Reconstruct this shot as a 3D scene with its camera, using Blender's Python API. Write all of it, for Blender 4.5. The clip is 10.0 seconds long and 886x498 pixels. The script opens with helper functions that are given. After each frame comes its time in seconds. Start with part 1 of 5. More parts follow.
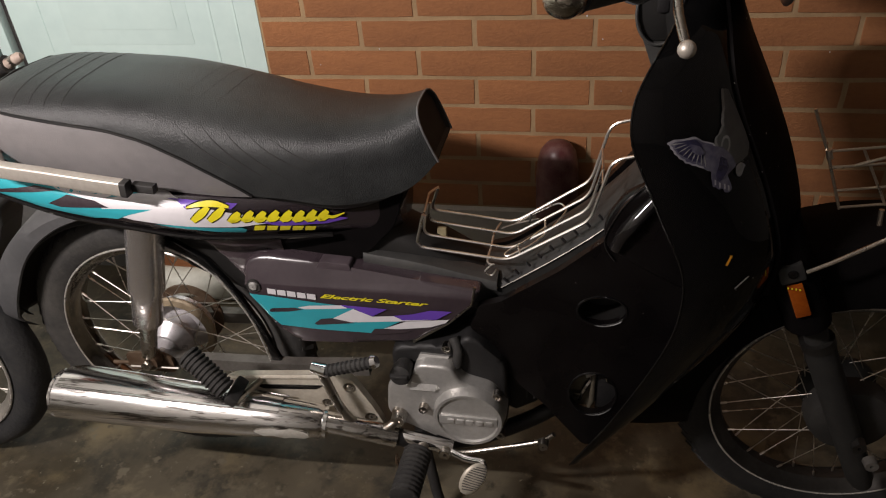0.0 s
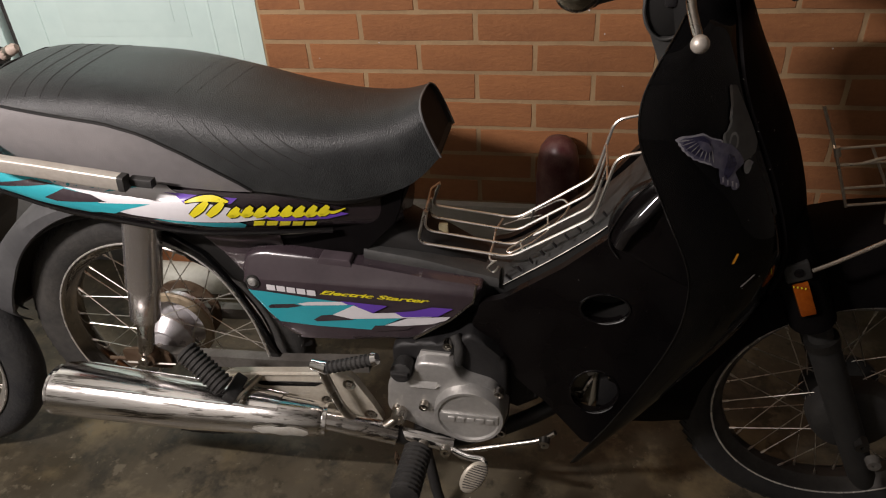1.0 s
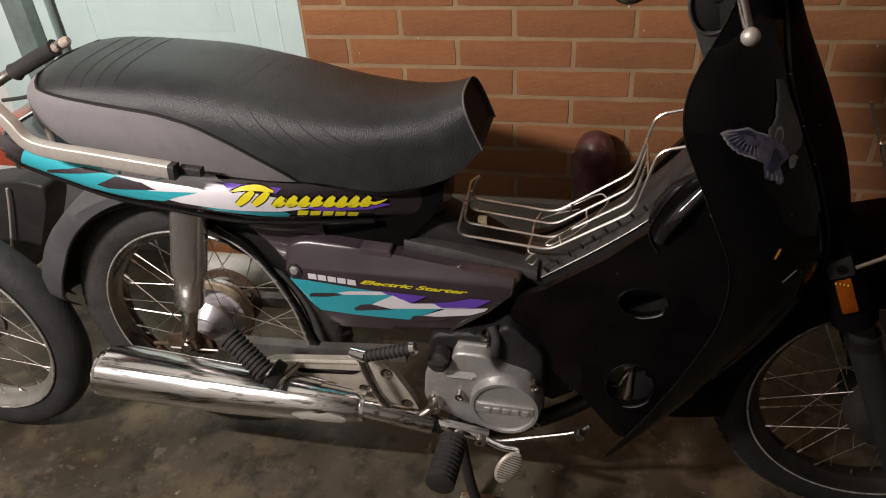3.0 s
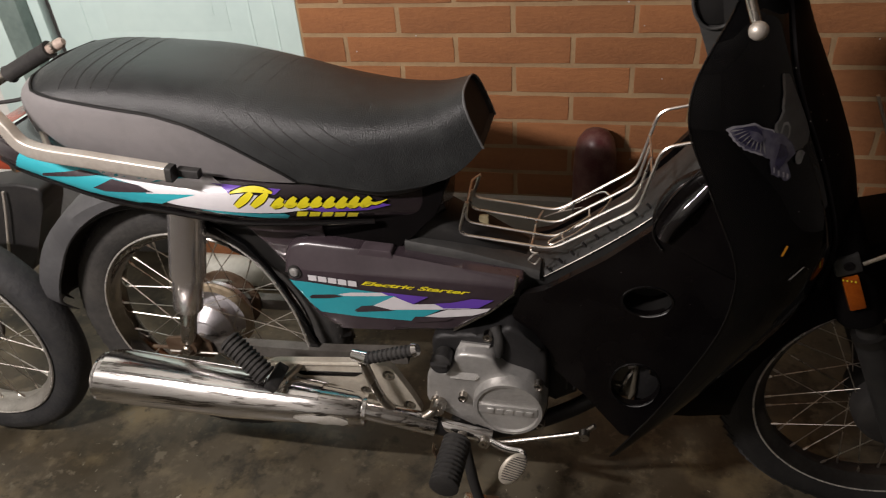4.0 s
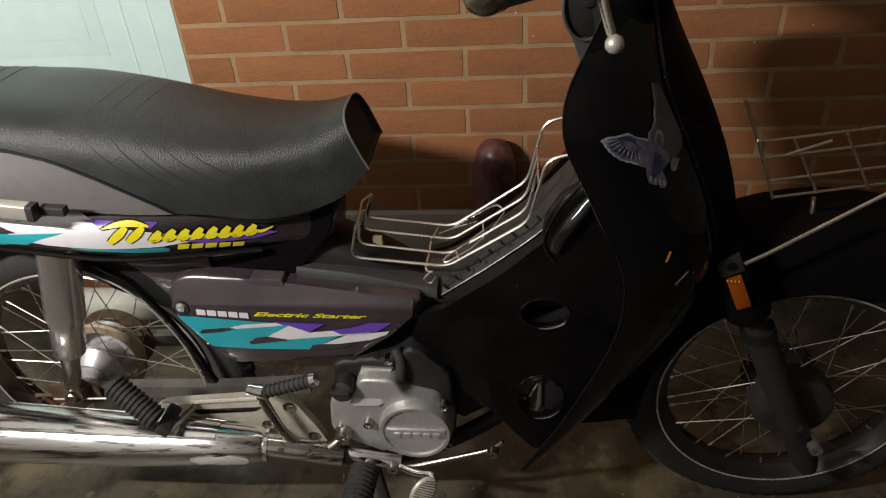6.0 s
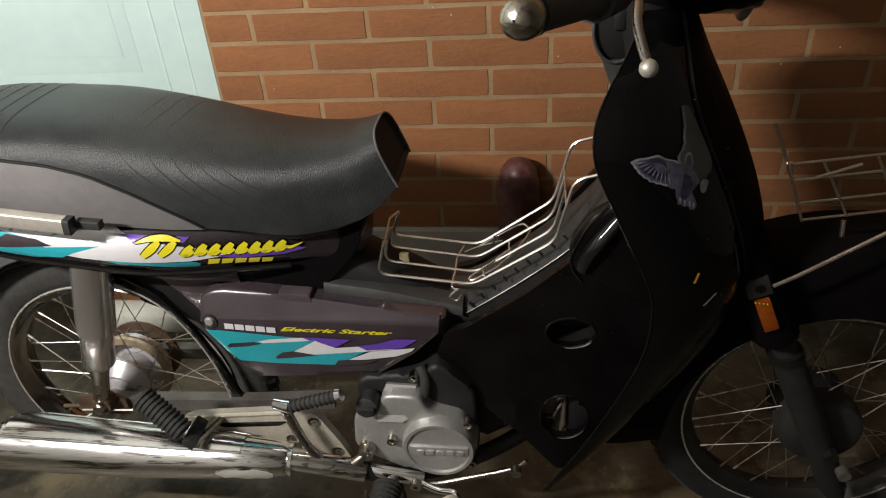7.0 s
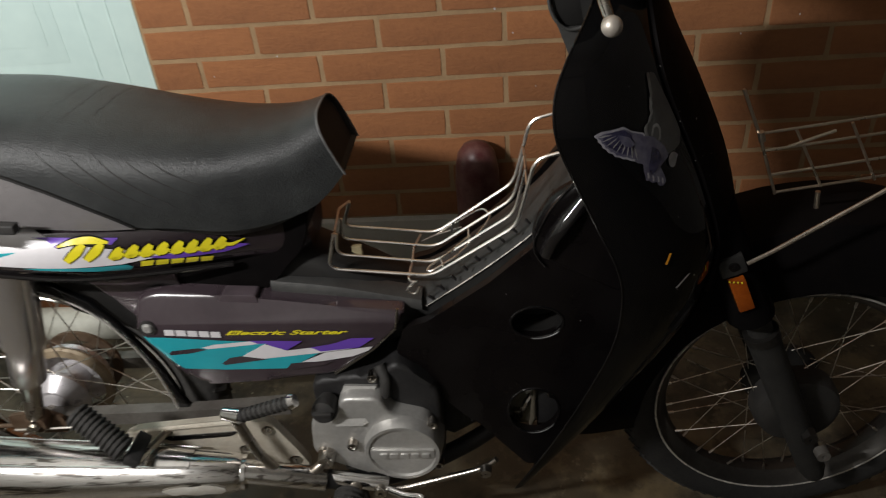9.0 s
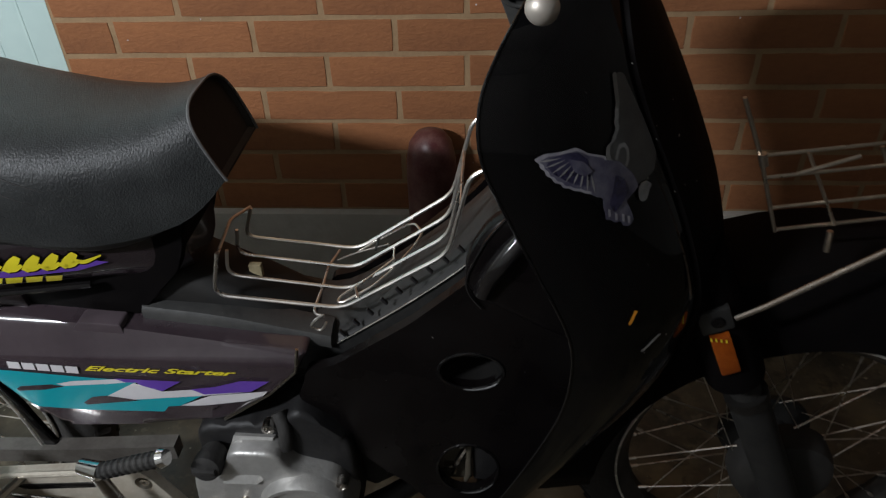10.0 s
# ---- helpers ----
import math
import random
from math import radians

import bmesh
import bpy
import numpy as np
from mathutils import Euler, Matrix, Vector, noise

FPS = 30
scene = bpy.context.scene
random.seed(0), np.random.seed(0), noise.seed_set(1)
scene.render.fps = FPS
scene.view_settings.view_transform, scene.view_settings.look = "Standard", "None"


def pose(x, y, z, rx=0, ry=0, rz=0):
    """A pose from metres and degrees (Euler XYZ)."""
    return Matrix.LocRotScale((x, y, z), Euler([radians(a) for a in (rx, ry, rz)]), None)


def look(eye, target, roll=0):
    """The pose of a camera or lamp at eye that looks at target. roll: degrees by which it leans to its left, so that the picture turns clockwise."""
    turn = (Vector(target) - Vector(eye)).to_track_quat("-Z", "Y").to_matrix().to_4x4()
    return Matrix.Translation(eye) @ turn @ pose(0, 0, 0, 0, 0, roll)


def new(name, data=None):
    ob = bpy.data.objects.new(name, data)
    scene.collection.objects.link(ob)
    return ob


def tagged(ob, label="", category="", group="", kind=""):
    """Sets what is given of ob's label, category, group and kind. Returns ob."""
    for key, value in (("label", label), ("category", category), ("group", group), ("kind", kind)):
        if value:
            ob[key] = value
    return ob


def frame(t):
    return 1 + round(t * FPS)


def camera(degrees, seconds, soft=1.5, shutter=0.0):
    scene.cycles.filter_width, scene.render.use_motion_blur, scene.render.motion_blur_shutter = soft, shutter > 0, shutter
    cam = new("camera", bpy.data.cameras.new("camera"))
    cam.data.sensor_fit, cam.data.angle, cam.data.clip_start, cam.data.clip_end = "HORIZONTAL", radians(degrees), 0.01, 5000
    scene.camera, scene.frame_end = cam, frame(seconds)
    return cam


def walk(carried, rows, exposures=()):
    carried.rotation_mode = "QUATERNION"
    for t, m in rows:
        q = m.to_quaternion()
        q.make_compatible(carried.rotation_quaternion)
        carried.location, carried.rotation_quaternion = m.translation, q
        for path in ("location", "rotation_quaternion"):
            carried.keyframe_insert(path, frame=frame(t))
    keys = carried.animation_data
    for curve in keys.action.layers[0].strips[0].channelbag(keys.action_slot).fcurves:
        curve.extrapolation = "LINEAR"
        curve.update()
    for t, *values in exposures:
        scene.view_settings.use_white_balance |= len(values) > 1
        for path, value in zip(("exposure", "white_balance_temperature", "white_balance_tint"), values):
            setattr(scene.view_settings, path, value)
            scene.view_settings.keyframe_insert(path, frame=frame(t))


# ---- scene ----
cam = camera(62.9, 10.0, soft=1.15, shutter=0.5)
PATH = [
    (0, (0.756, -0.949, 1.182), (0.399, 0.679, 0.077), -4.1),
    (0.5, (0.752, -0.937, 1.18), (0.407, 0.689, 0.067), -3.9),
    (1, (0.744, -0.94, 1.178), (0.401, 0.683, 0.06), -3.6),
    (1.5, (0.741, -0.946, 1.175), (0.388, 0.673, 0.056), -3.5),
    (2, (0.74, -0.952, 1.178), (0.367, 0.662, 0.059), -3.5),
    (2.5, (0.737, -0.961, 1.181), (0.338, 0.648, 0.062), -3.7),
    (3.8, (0.72, -0.956, 1.174), (0.292, 0.647, 0.057), -4.5),
    (4, (0.723, -0.949, 1.175), (0.31, 0.653, 0.052), -4.7),
    (4.5, (0.737, -0.945, 1.179), (0.365, 0.669, 0.058), -5.0),
    (5, (0.765, -0.925, 1.167), (0.48, 0.709, 0.05), -5.4),
    (5.2, (0.772, -0.913, 1.162), (0.535, 0.725, 0.04), -5.3),
    (6.3, (0.759, -0.913, 1.175), (0.549, 0.745, 0.075), -4.1),
    (6.5, (0.757, -0.917, 1.177), (0.53, 0.745, 0.089), -4.2),
    (7, (0.751, -0.919, 1.177), (0.494, 0.75, 0.105), -4.3),
    (7.5, (0.745, -0.918, 1.176), (0.472, 0.754, 0.112), -4.4),
    (8, (0.746, -0.914, 1.176), (0.484, 0.758, 0.11), -4.6),
    (8.5, (0.751, -0.91, 1.173), (0.508, 0.759, 0.099), -4.9),
    (9, (0.755, -0.859, 1.139), (0.595, 0.801, 0.034), -5.0),
    (9.5, (0.798, -0.75, 1.099), (0.698, 0.889, -0.043), -3.4),
    (10, (0.816, -0.654, 1.078), (0.695, 0.96, -0.097), -2.0),
]
walk(cam, [(t, look(eye, target, roll)) for t, eye, target, roll in PATH],
     [(0, -0.15, 6420, 18), (2.5, -0.1, 6420, 18), (5.0, -0.1, 6380, 16), (6.5, 0.03, 6250, 10), (8.5, 0.03, 6250, 10), (9.0, -0.15, 6100, 10), (9.5, -0.28, 5850, 9), (10, -0.32, 5600, 9)])

# ---- world and lights ----
world = bpy.data.worlds.new("night")
scene.world = world
world.use_nodes = True
world.node_tree.nodes["Background"].inputs[0].default_value = (0.9, 0.95, 1.0, 1)
world.node_tree.nodes["Background"].inputs[1].default_value = 0.016


def tube_lamp(name, eye, target, watts, length, colour):
    """A bare fluorescent tube, level along x."""
    data = bpy.data.lights.new(name, "AREA")
    data.shape, data.size, data.size_y, data.energy, data.color = "RECTANGLE", length, 0.035, watts, colour
    ob = new(name, data)
    ob.matrix_world = look(eye, target)
    return ob


# one bare tube, which shines to both sides
tube_lamp("fluorescent_tube", (-0.38, -1.12, 1.64), (-0.38, 0.3, 1.65), 53, 0.36, (1.0, 0.94, 0.86))
tube_lamp("fluorescent_tube", (-0.38, -1.16, 1.64), (-0.38, -2.7, 1.65), 22, 0.36, (1.0, 0.94, 0.86))

# ---- materials ----
def material(name, base, rough=0.5, metal=0.0, second=None, scale=8.0, mix=0.5, bump=0.0, bump_scale=60.0, coat=0.0, rough_var=0.0, detail=6.0, random_var=0.0, spec=0.5, stretch=None, grain=None):
    """A node material: two colours mixed by noise at two scales, uneven gloss and fine relief."""
    m = bpy.data.materials.new(name)
    m.use_nodes = True
    nt = m.node_tree
    n, l = nt.nodes, nt.links
    bsdf = n["Principled BSDF"]
    bsdf.inputs["Roughness"].default_value = rough
    bsdf.inputs["Metallic"].default_value = metal
    bsdf.inputs["Coat Weight"].default_value = coat
    bsdf.inputs["Coat Roughness"].default_value = 0.06
    bsdf.inputs["Specular IOR Level"].default_value = spec
    bsdf.inputs["Base Color"].default_value = (*base, 1)
    co = n.new("ShaderNodeTexCoord")
    where = co.outputs["Object"]
    if stretch:
        along = n.new("ShaderNodeMapping")
        along.inputs["Scale"].default_value = stretch
        l.new(where, along.inputs["Vector"])
        where = along.outputs[0]
    if second or random_var:
        second = second or base
        big = n.new("ShaderNodeTexNoise")
        big.inputs["Scale"].default_value, big.inputs["Detail"].default_value = scale, detail
        fine = n.new("ShaderNodeTexNoise")
        fine.inputs["Scale"].default_value, fine.inputs["Detail"].default_value = scale * 9, 3
        add = n.new("ShaderNodeMath")
        add.operation = "MULTIPLY_ADD"
        l.new(where, big.inputs["Vector"])
        l.new(where, fine.inputs["Vector"])
        l.new(fine.outputs["Fac"], add.inputs[0])
        add.inputs[1].default_value = 0.35
        l.new(big.outputs["Fac"], add.inputs[2])
        ramp = n.new("ShaderNodeMapRange")
        ramp.inputs["From Min"].default_value, ramp.inputs["From Max"].default_value = 0.5, 0.5 + 0.5 * mix + 0.1
        l.new(add.outputs[0], ramp.inputs["Value"])
        blend = n.new("ShaderNodeMix")
        blend.data_type = "RGBA"
        blend.inputs[6].default_value, blend.inputs[7].default_value = (*base, 1), (*second, 1)
        l.new(ramp.outputs[0], blend.inputs[0])
        out = blend.outputs[2]
        if random_var:
            info = n.new("ShaderNodeObjectInfo")
            hsv = n.new("ShaderNodeHueSaturation")
            val = n.new("ShaderNodeMapRange")
            val.inputs["To Min"].default_value, val.inputs["To Max"].default_value = 1 - random_var, 1 + random_var
            l.new(info.outputs["Random"], val.inputs["Value"])
            l.new(val.outputs[0], hsv.inputs["Value"])
            l.new(out, hsv.inputs["Color"])
            out = hsv.outputs[0]
        l.new(out, bsdf.inputs["Base Color"])
        if rough_var:
            rr = n.new("ShaderNodeMapRange")
            rr.inputs["From Min"].default_value, rr.inputs["From Max"].default_value = 0.35, 0.75
            rr.inputs["To Min"].default_value, rr.inputs["To Max"].default_value = max(0.02, rough - rough_var), min(1, rough + rough_var)
            l.new(big.outputs["Fac"], rr.inputs["Value"])
            l.new(rr.outputs[0], bsdf.inputs["Roughness"])
    if bump:
        tex = n.new("ShaderNodeTexNoise")
        tex.inputs["Scale"].default_value, tex.inputs["Detail"].default_value = bump_scale, 5
        if grain:
            run = n.new("ShaderNodeMapping")
            run.inputs["Scale"].default_value = grain
            run.inputs["Rotation"].default_value = (0, 0.5, 0)
            l.new(co.outputs["Object"], run.inputs["Vector"])
            l.new(run.outputs[0], tex.inputs["Vector"])
        else:
            l.new(where, tex.inputs["Vector"])
        b = n.new("ShaderNodeBump")
        b.inputs["Strength"].default_value, b.inputs["Distance"].default_value = bump, 0.004
        l.new(tex.outputs["Fac"], b.inputs["Height"])
        l.new(b.outputs[0], bsdf.inputs["Normal"])
    return m


def floor_material():
    """Damp dark concrete with ochre crusts, blotches and grit."""
    m = material("concrete", (0.085, 0.072, 0.050), 0.55, bump=0.32, bump_scale=30)
    n, l = m.node_tree.nodes, m.node_tree.links
    bsdf, co = n["Principled BSDF"], n["Texture Coordinate"]
    last = None
    for scale, lo, hi, colour, seed in ((2.6, 0.42, 0.62, (0.105, 0.088, 0.058), 0.0), (5.0, 0.53, 0.66, (0.150, 0.118, 0.066), 3.0), (9.0, 0.52, 0.66, (0.026, 0.023, 0.016), 7.0), (15.0, 0.55, 0.68, (0.140, 0.115, 0.072), 17.0), (24.0, 0.56, 0.66, (0.040, 0.033, 0.020), 21.0), (33.0, 0.60, 0.67, (0.13, 0.11, 0.075), 5.0), (60.0, 0.675, 0.71, (0.34, 0.32, 0.24), 11.0)):
        shift = n.new("ShaderNodeMapping")
        shift.inputs["Location"].default_value = (seed, seed * 0.7, 0)
        tex = n.new("ShaderNodeTexNoise")
        tex.inputs["Scale"].default_value, tex.inputs["Detail"].default_value, tex.inputs["Roughness"].default_value = scale, 7, 0.62
        edge = n.new("ShaderNodeMapRange")
        edge.inputs["From Min"].default_value, edge.inputs["From Max"].default_value = lo, hi
        blend = n.new("ShaderNodeMix")
        blend.data_type = "RGBA"
        blend.inputs[6].default_value, blend.inputs[7].default_value = (0.056, 0.045, 0.028, 1), (*colour, 1)
        l.new(co.outputs["Object"], shift.inputs["Vector"])
        l.new(shift.outputs[0], tex.inputs["Vector"])
        l.new(tex.outputs["Fac"], edge.inputs["Value"])
        l.new(edge.outputs[0], blend.inputs[0])
        if last:
            l.new(last, blend.inputs[6])
        last = blend.outputs[2]
        if scale == 2.6:
            wet = n.new("ShaderNodeMapRange")
            wet.inputs["From Min"].default_value, wet.inputs["From Max"].default_value = 0.35, 0.65
            wet.inputs["To Min"].default_value, wet.inputs["To Max"].default_value = 0.30, 0.75
            l.new(tex.outputs["Fac"], wet.inputs["Value"])
            l.new(wet.outputs[0], bsdf.inputs["Roughness"])
    l.new(last, bsdf.inputs["Base Color"])
    return m


def scratch(m, amount, colour, stretch, scale, lo, hi):
    """Long scratches and tarnish over a metal."""
    n, l = m.node_tree.nodes, m.node_tree.links
    bsdf, co = n["Principled BSDF"], n["Texture Coordinate"]
    run = n.new("ShaderNodeMapping")
    run.inputs["Scale"].default_value = stretch
    tex = n.new("ShaderNodeTexNoise")
    tex.inputs["Scale"].default_value, tex.inputs["Detail"].default_value, tex.inputs["Roughness"].default_value = scale, 5, 0.65
    edge = n.new("ShaderNodeMapRange")
    edge.inputs["From Min"].default_value, edge.inputs["From Max"].default_value = lo, hi
    edge.inputs["To Max"].default_value = amount
    blend = n.new("ShaderNodeMix")
    blend.data_type = "RGBA"
    blend.inputs[7].default_value = (*colour, 1)
    old = bsdf.inputs["Base Color"].links[0].from_socket
    l.new(co.outputs["Object"], run.inputs["Vector"])
    l.new(run.outputs[0], tex.inputs["Vector"])
    l.new(tex.outputs["Fac"], edge.inputs["Value"])
    l.new(edge.outputs[0], blend.inputs[0])
    l.new(old, blend.inputs[6])
    l.new(blend.outputs[2], bsdf.inputs["Base Color"])


BRICK = material("brick", (0.305, 0.124, 0.045), 0.85, second=(0.216, 0.086, 0.033), scale=9, mix=0.7, bump=0.45, bump_scale=150, random_var=0.11, stretch=(0.7, 1, 1.3))
MORTAR = material("mortar", (0.35, 0.232, 0.122), 0.9, second=(0.27, 0.175, 0.091), scale=14, bump=0.3, bump_scale=160)
DOOR = material("painted_steel", (0.60, 0.74, 0.70), 0.38, second=(0.52, 0.66, 0.63), scale=3, bump=0.08, bump_scale=25, rough_var=0.1)
FRAME = material("door_frame_paint", (0.20, 0.26, 0.235), 0.5, second=(0.13, 0.175, 0.16), scale=9, bump=0.1)
CONCRETE = floor_material()
PLINTH = material("plinth_render", (0.46, 0.44, 0.40), 0.85, second=(0.36, 0.34, 0.30), scale=6, bump=0.3)
GREY_RENDER = material("grey_render", (0.16, 0.16, 0.155), 0.85, second=(0.11, 0.11, 0.105), scale=6, bump=0.3)
PLASTER = material("plaster", (0.24, 0.23, 0.22), 0.9, second=(0.19, 0.18, 0.17), scale=4, bump=0.2)
VINYL = material("seat_vinyl", (0.011, 0.012, 0.0128), 0.43, second=(0.034, 0.036, 0.036), scale=5, bump=0.32, bump_scale=460, grain=(1.5, 1.0, 0.8), rough_var=0.08, spec=0.42)
VINYL_GREY = material("seat_side_vinyl", (0.175, 0.165, 0.165), 0.5, second=(0.125, 0.118, 0.118), scale=7, bump=0.18, bump_scale=520, rough_var=0.06)
RUBBER = material("rubber", (0.018, 0.017, 0.017), 0.7, second=(0.034, 0.032, 0.029), scale=12, bump=0.35, bump_scale=120)
TYRE = material("tyre_rubber", (0.030, 0.029, 0.028), 0.78, second=(0.075, 0.07, 0.062), scale=9, mix=0.6, bump=0.3, bump_scale=140)
CHROME = material("chrome", (0.84, 0.83, 0.82), 0.13, 1.0, second=(0.72, 0.70, 0.67), scale=14, mix=0.9, rough_var=0.05, bump=0.03, bump_scale=90)
STEEL = material("steel", (0.50, 0.48, 0.45), 0.3, 1.0, second=(0.34, 0.30, 0.25), scale=25, rough_var=0.1, bump=0.06)
WIRE = material("plated_wire", (0.90, 0.88, 0.85), 0.34, 1.0, second=(0.76, 0.71, 0.64), scale=30, rough_var=0.08)
RIM_LIP = material("rolled_rim_edge", (0.86, 0.84, 0.80), 0.30, 0.6, second=(0.66, 0.62, 0.56), scale=30, rough_var=0.08)
SPOKE = material("dull_spoke", (0.74, 0.71, 0.66), 0.36, 1.0, second=(0.38, 0.34, 0.29), scale=40, rough_var=0.1)
PALE_RIM = material("pale_worn_rim", (0.62, 0.60, 0.56), 0.4, 0.8, second=(0.44, 0.42, 0.38), scale=20, rough_var=0.1)
TYRE_BLUE = material("worn_dark_tyre", (0.017, 0.018, 0.021), 0.72, second=(0.045, 0.044, 0.042), scale=10, mix=0.6, bump=0.35, bump_scale=140)
BASKET_WIRE = material("tarnished_wire", (0.62, 0.56, 0.48), 0.36, 1.0, second=(0.36, 0.29, 0.22), scale=40, mix=0.7, rough_var=0.1)
SHOCK = material("shock_chrome", (0.88, 0.85, 0.85), 0.24, 0.93, second=(0.78, 0.74, 0.73), scale=26, rough_var=0.05, stretch=(1.5, 1.5, 0.3))
SWING = material("dusty_grey_paint", (0.16, 0.15, 0.135), 0.55, 0.3, second=(0.10, 0.09, 0.08), scale=20, bump=0.2)
WORN_CHROME = material("worn_chrome", (0.96, 0.95, 0.94), 0.20, 1.0, second=(0.78, 0.75, 0.71), scale=26, mix=0.7, rough_var=0.07, bump=0.07, bump_scale=90, stretch=(0.12, 1.3, 1.3))
scratch(WORN_CHROME, 0.85, (0.10, 0.085, 0.07), (0.035, 2.2, 2.2), 60, 0.54, 0.60)
PALE_WALL = material("pale_plaster", (0.66, 0.67, 0.63), 0.9, second=(0.58, 0.59, 0.55), scale=4, bump=0.2)
PALE_ALLOY = material("pale_alloy", (0.62, 0.60, 0.62), 0.32, 0.4, second=(0.48, 0.46, 0.47), scale=40, rough_var=0.06)
TAN_PLATE = material("tan_plate", (0.34, 0.27, 0.18), 0.5, 0.2, second=(0.22, 0.17, 0.11), scale=30, bump=0.1)
RUST = material("rusty_steel", (0.15, 0.105, 0.07), 0.65, 0.4, second=(0.10, 0.06, 0.035), scale=40, bump=0.3)
ALUMINIUM = material("cast_aluminium", (0.56, 0.55, 0.53), 0.45, 0.6, second=(0.42, 0.41, 0.39), scale=16, bump=0.15, bump_scale=180, rough_var=0.1)
DARK_CAST = material("dark_cast_metal", (0.012, 0.0115, 0.012), 0.55, 0.1, second=(0.020, 0.019, 0.019), scale=14, bump=0.2, bump_scale=150)
BRACKET = material("bracket_paint", (0.66, 0.62, 0.53), 0.38, 0.3, second=(0.48, 0.43, 0.35), scale=18, bump=0.1, rough_var=0.1)
BLACK = material("black_paint", (0.004, 0.004, 0.0045), 0.06, second=(0.007, 0.006, 0.006), scale=10, rough_var=0.04)
PLUM = material("plum_paint", (0.038, 0.027, 0.033), 0.24, second=(0.050, 0.037, 0.043), scale=12, coat=0.8, rough_var=0.06)
PLASTIC = material("black_plastic", (0.013, 0.012, 0.013), 0.45, second=(0.02, 0.019, 0.019), scale=15, bump=0.1)
FENDER = material("fender_plastic", (0.095, 0.095, 0.097), 0.5, second=(0.062, 0.062, 0.064), scale=9, bump=0.1)
ORANGE = material("orange_lens", (0.30, 0.070, 0.006), 0.25, second=(0.22, 0.045, 0.004), scale=40, coat=0.5)
TEAL = material("teal_vinyl", (0.03, 0.36, 0.42), 0.22, second=(0.028, 0.31, 0.37), scale=8, coat=0.4)
WHITE = material("white_vinyl", (0.72, 0.70, 0.72), 0.25, second=(0.62, 0.60, 0.62), scale=8, coat=0.4)
PURPLE = material("purple_vinyl", (0.14, 0.06, 0.42), 0.25, second=(0.11, 0.05, 0.34), scale=8, coat=0.4)
# front tyre rubber, darkened to carry the shade at that end
SHADED_TYRE = material("shaded_tyre", (0.009, 0.009, 0.009), 0.75, second=(0.024, 0.022, 0.020), scale=9, mix=0.6, bump=0.3, bump_scale=140)
# specular almost off: stands for gloss that reflects only a shaded wall
FRONT_BLACK = material("low_spec_black_paint", (0.0045, 0.0040, 0.0042), 0.5, second=(0.007, 0.006, 0.006), scale=14, rough_var=0.1, spec=0.02)
SHIELD_BLACK = material("shield_gloss_black", (0.0035, 0.0035, 0.0038), 0.05, second=(0.006, 0.0055, 0.0055), scale=10, rough_var=0.03, spec=0.3)
# fork and drum: dusty, with the shade round them put into the colour
SHADED_FORK = material("shaded_dusty_fork", (0.018, 0.017, 0.015), 0.75, second=(0.010, 0.0095, 0.0088), scale=45, mix=0.5, bump=0.2)
SHADED_DRUM = material("shaded_dusty_drum", (0.014, 0.013, 0.012), 0.75, second=(0.026, 0.024, 0.021), scale=30, mix=0.5, bump=0.2)
PITTED = material("pitted_chrome", (0.62, 0.58, 0.50), 0.26, 1.0, second=(0.30, 0.26, 0.20), scale=45, mix=0.6, bump=0.25, bump_scale=160)
PLUM_GLOSS = material("glossy_plum_paint", (0.018, 0.013, 0.0155), 0.2, second=(0.024, 0.018, 0.021), scale=12, coat=0.8, rough_var=0.05)
RAIL = material("satin_rail", (0.72, 0.67, 0.60), 0.42, 0.6, second=(0.50, 0.45, 0.39), scale=16, mix=0.7, rough_var=0.12)
KNEE = material("knee_black", (0.006, 0.005, 0.0055), 0.13, second=(0.013, 0.012, 0.012), scale=22, mix=0.5, coat=0.5, rough_var=0.08, bump=0.3, bump_scale=16)
BODY = material("body_black", (0.0036, 0.0027, 0.0029), 0.32, second=(0.006, 0.005, 0.005), scale=14, rough_var=0.1, spec=0.2)
# front rim metal with the shade put into its colour
SHADED_RIM = material("shaded_rim", (0.075, 0.070, 0.064), 0.42, 0.8, second=(0.04, 0.037, 0.034), scale=14, mix=0.6, rough_var=0.12)
CEILING = material("white_ceiling", (0.46, 0.45, 0.43), 0.9, second=(0.40, 0.39, 0.37), scale=4, bump=0.2)
REAR_RIM = material("rear_rim_chrome", (0.40, 0.38, 0.36), 0.15, 1.0, second=(0.24, 0.22, 0.20), scale=14, mix=0.6, rough_var=0.08)
DULL_BLACK = material("dull_black", (0.007, 0.007, 0.007), 0.6, second=(0.012, 0.011, 0.010), scale=14, spec=0.3)
YELLOW = material("yellow_vinyl", (0.80, 0.70, 0.02), 0.28, second=(0.72, 0.62, 0.02), scale=20, coat=0.3)


# ---- mesh helpers ----
def thing(name, label, category, at=(0, 0, 0), group="", kind=""):
    return tagged_at(tagged(new(name), label, category, group, kind), at)


def tagged_at(ob, at):
    ob.location = at
    return ob


def base_of(ob):
    while ob.parent:
        ob = ob.parent
    return Vector(ob.location)


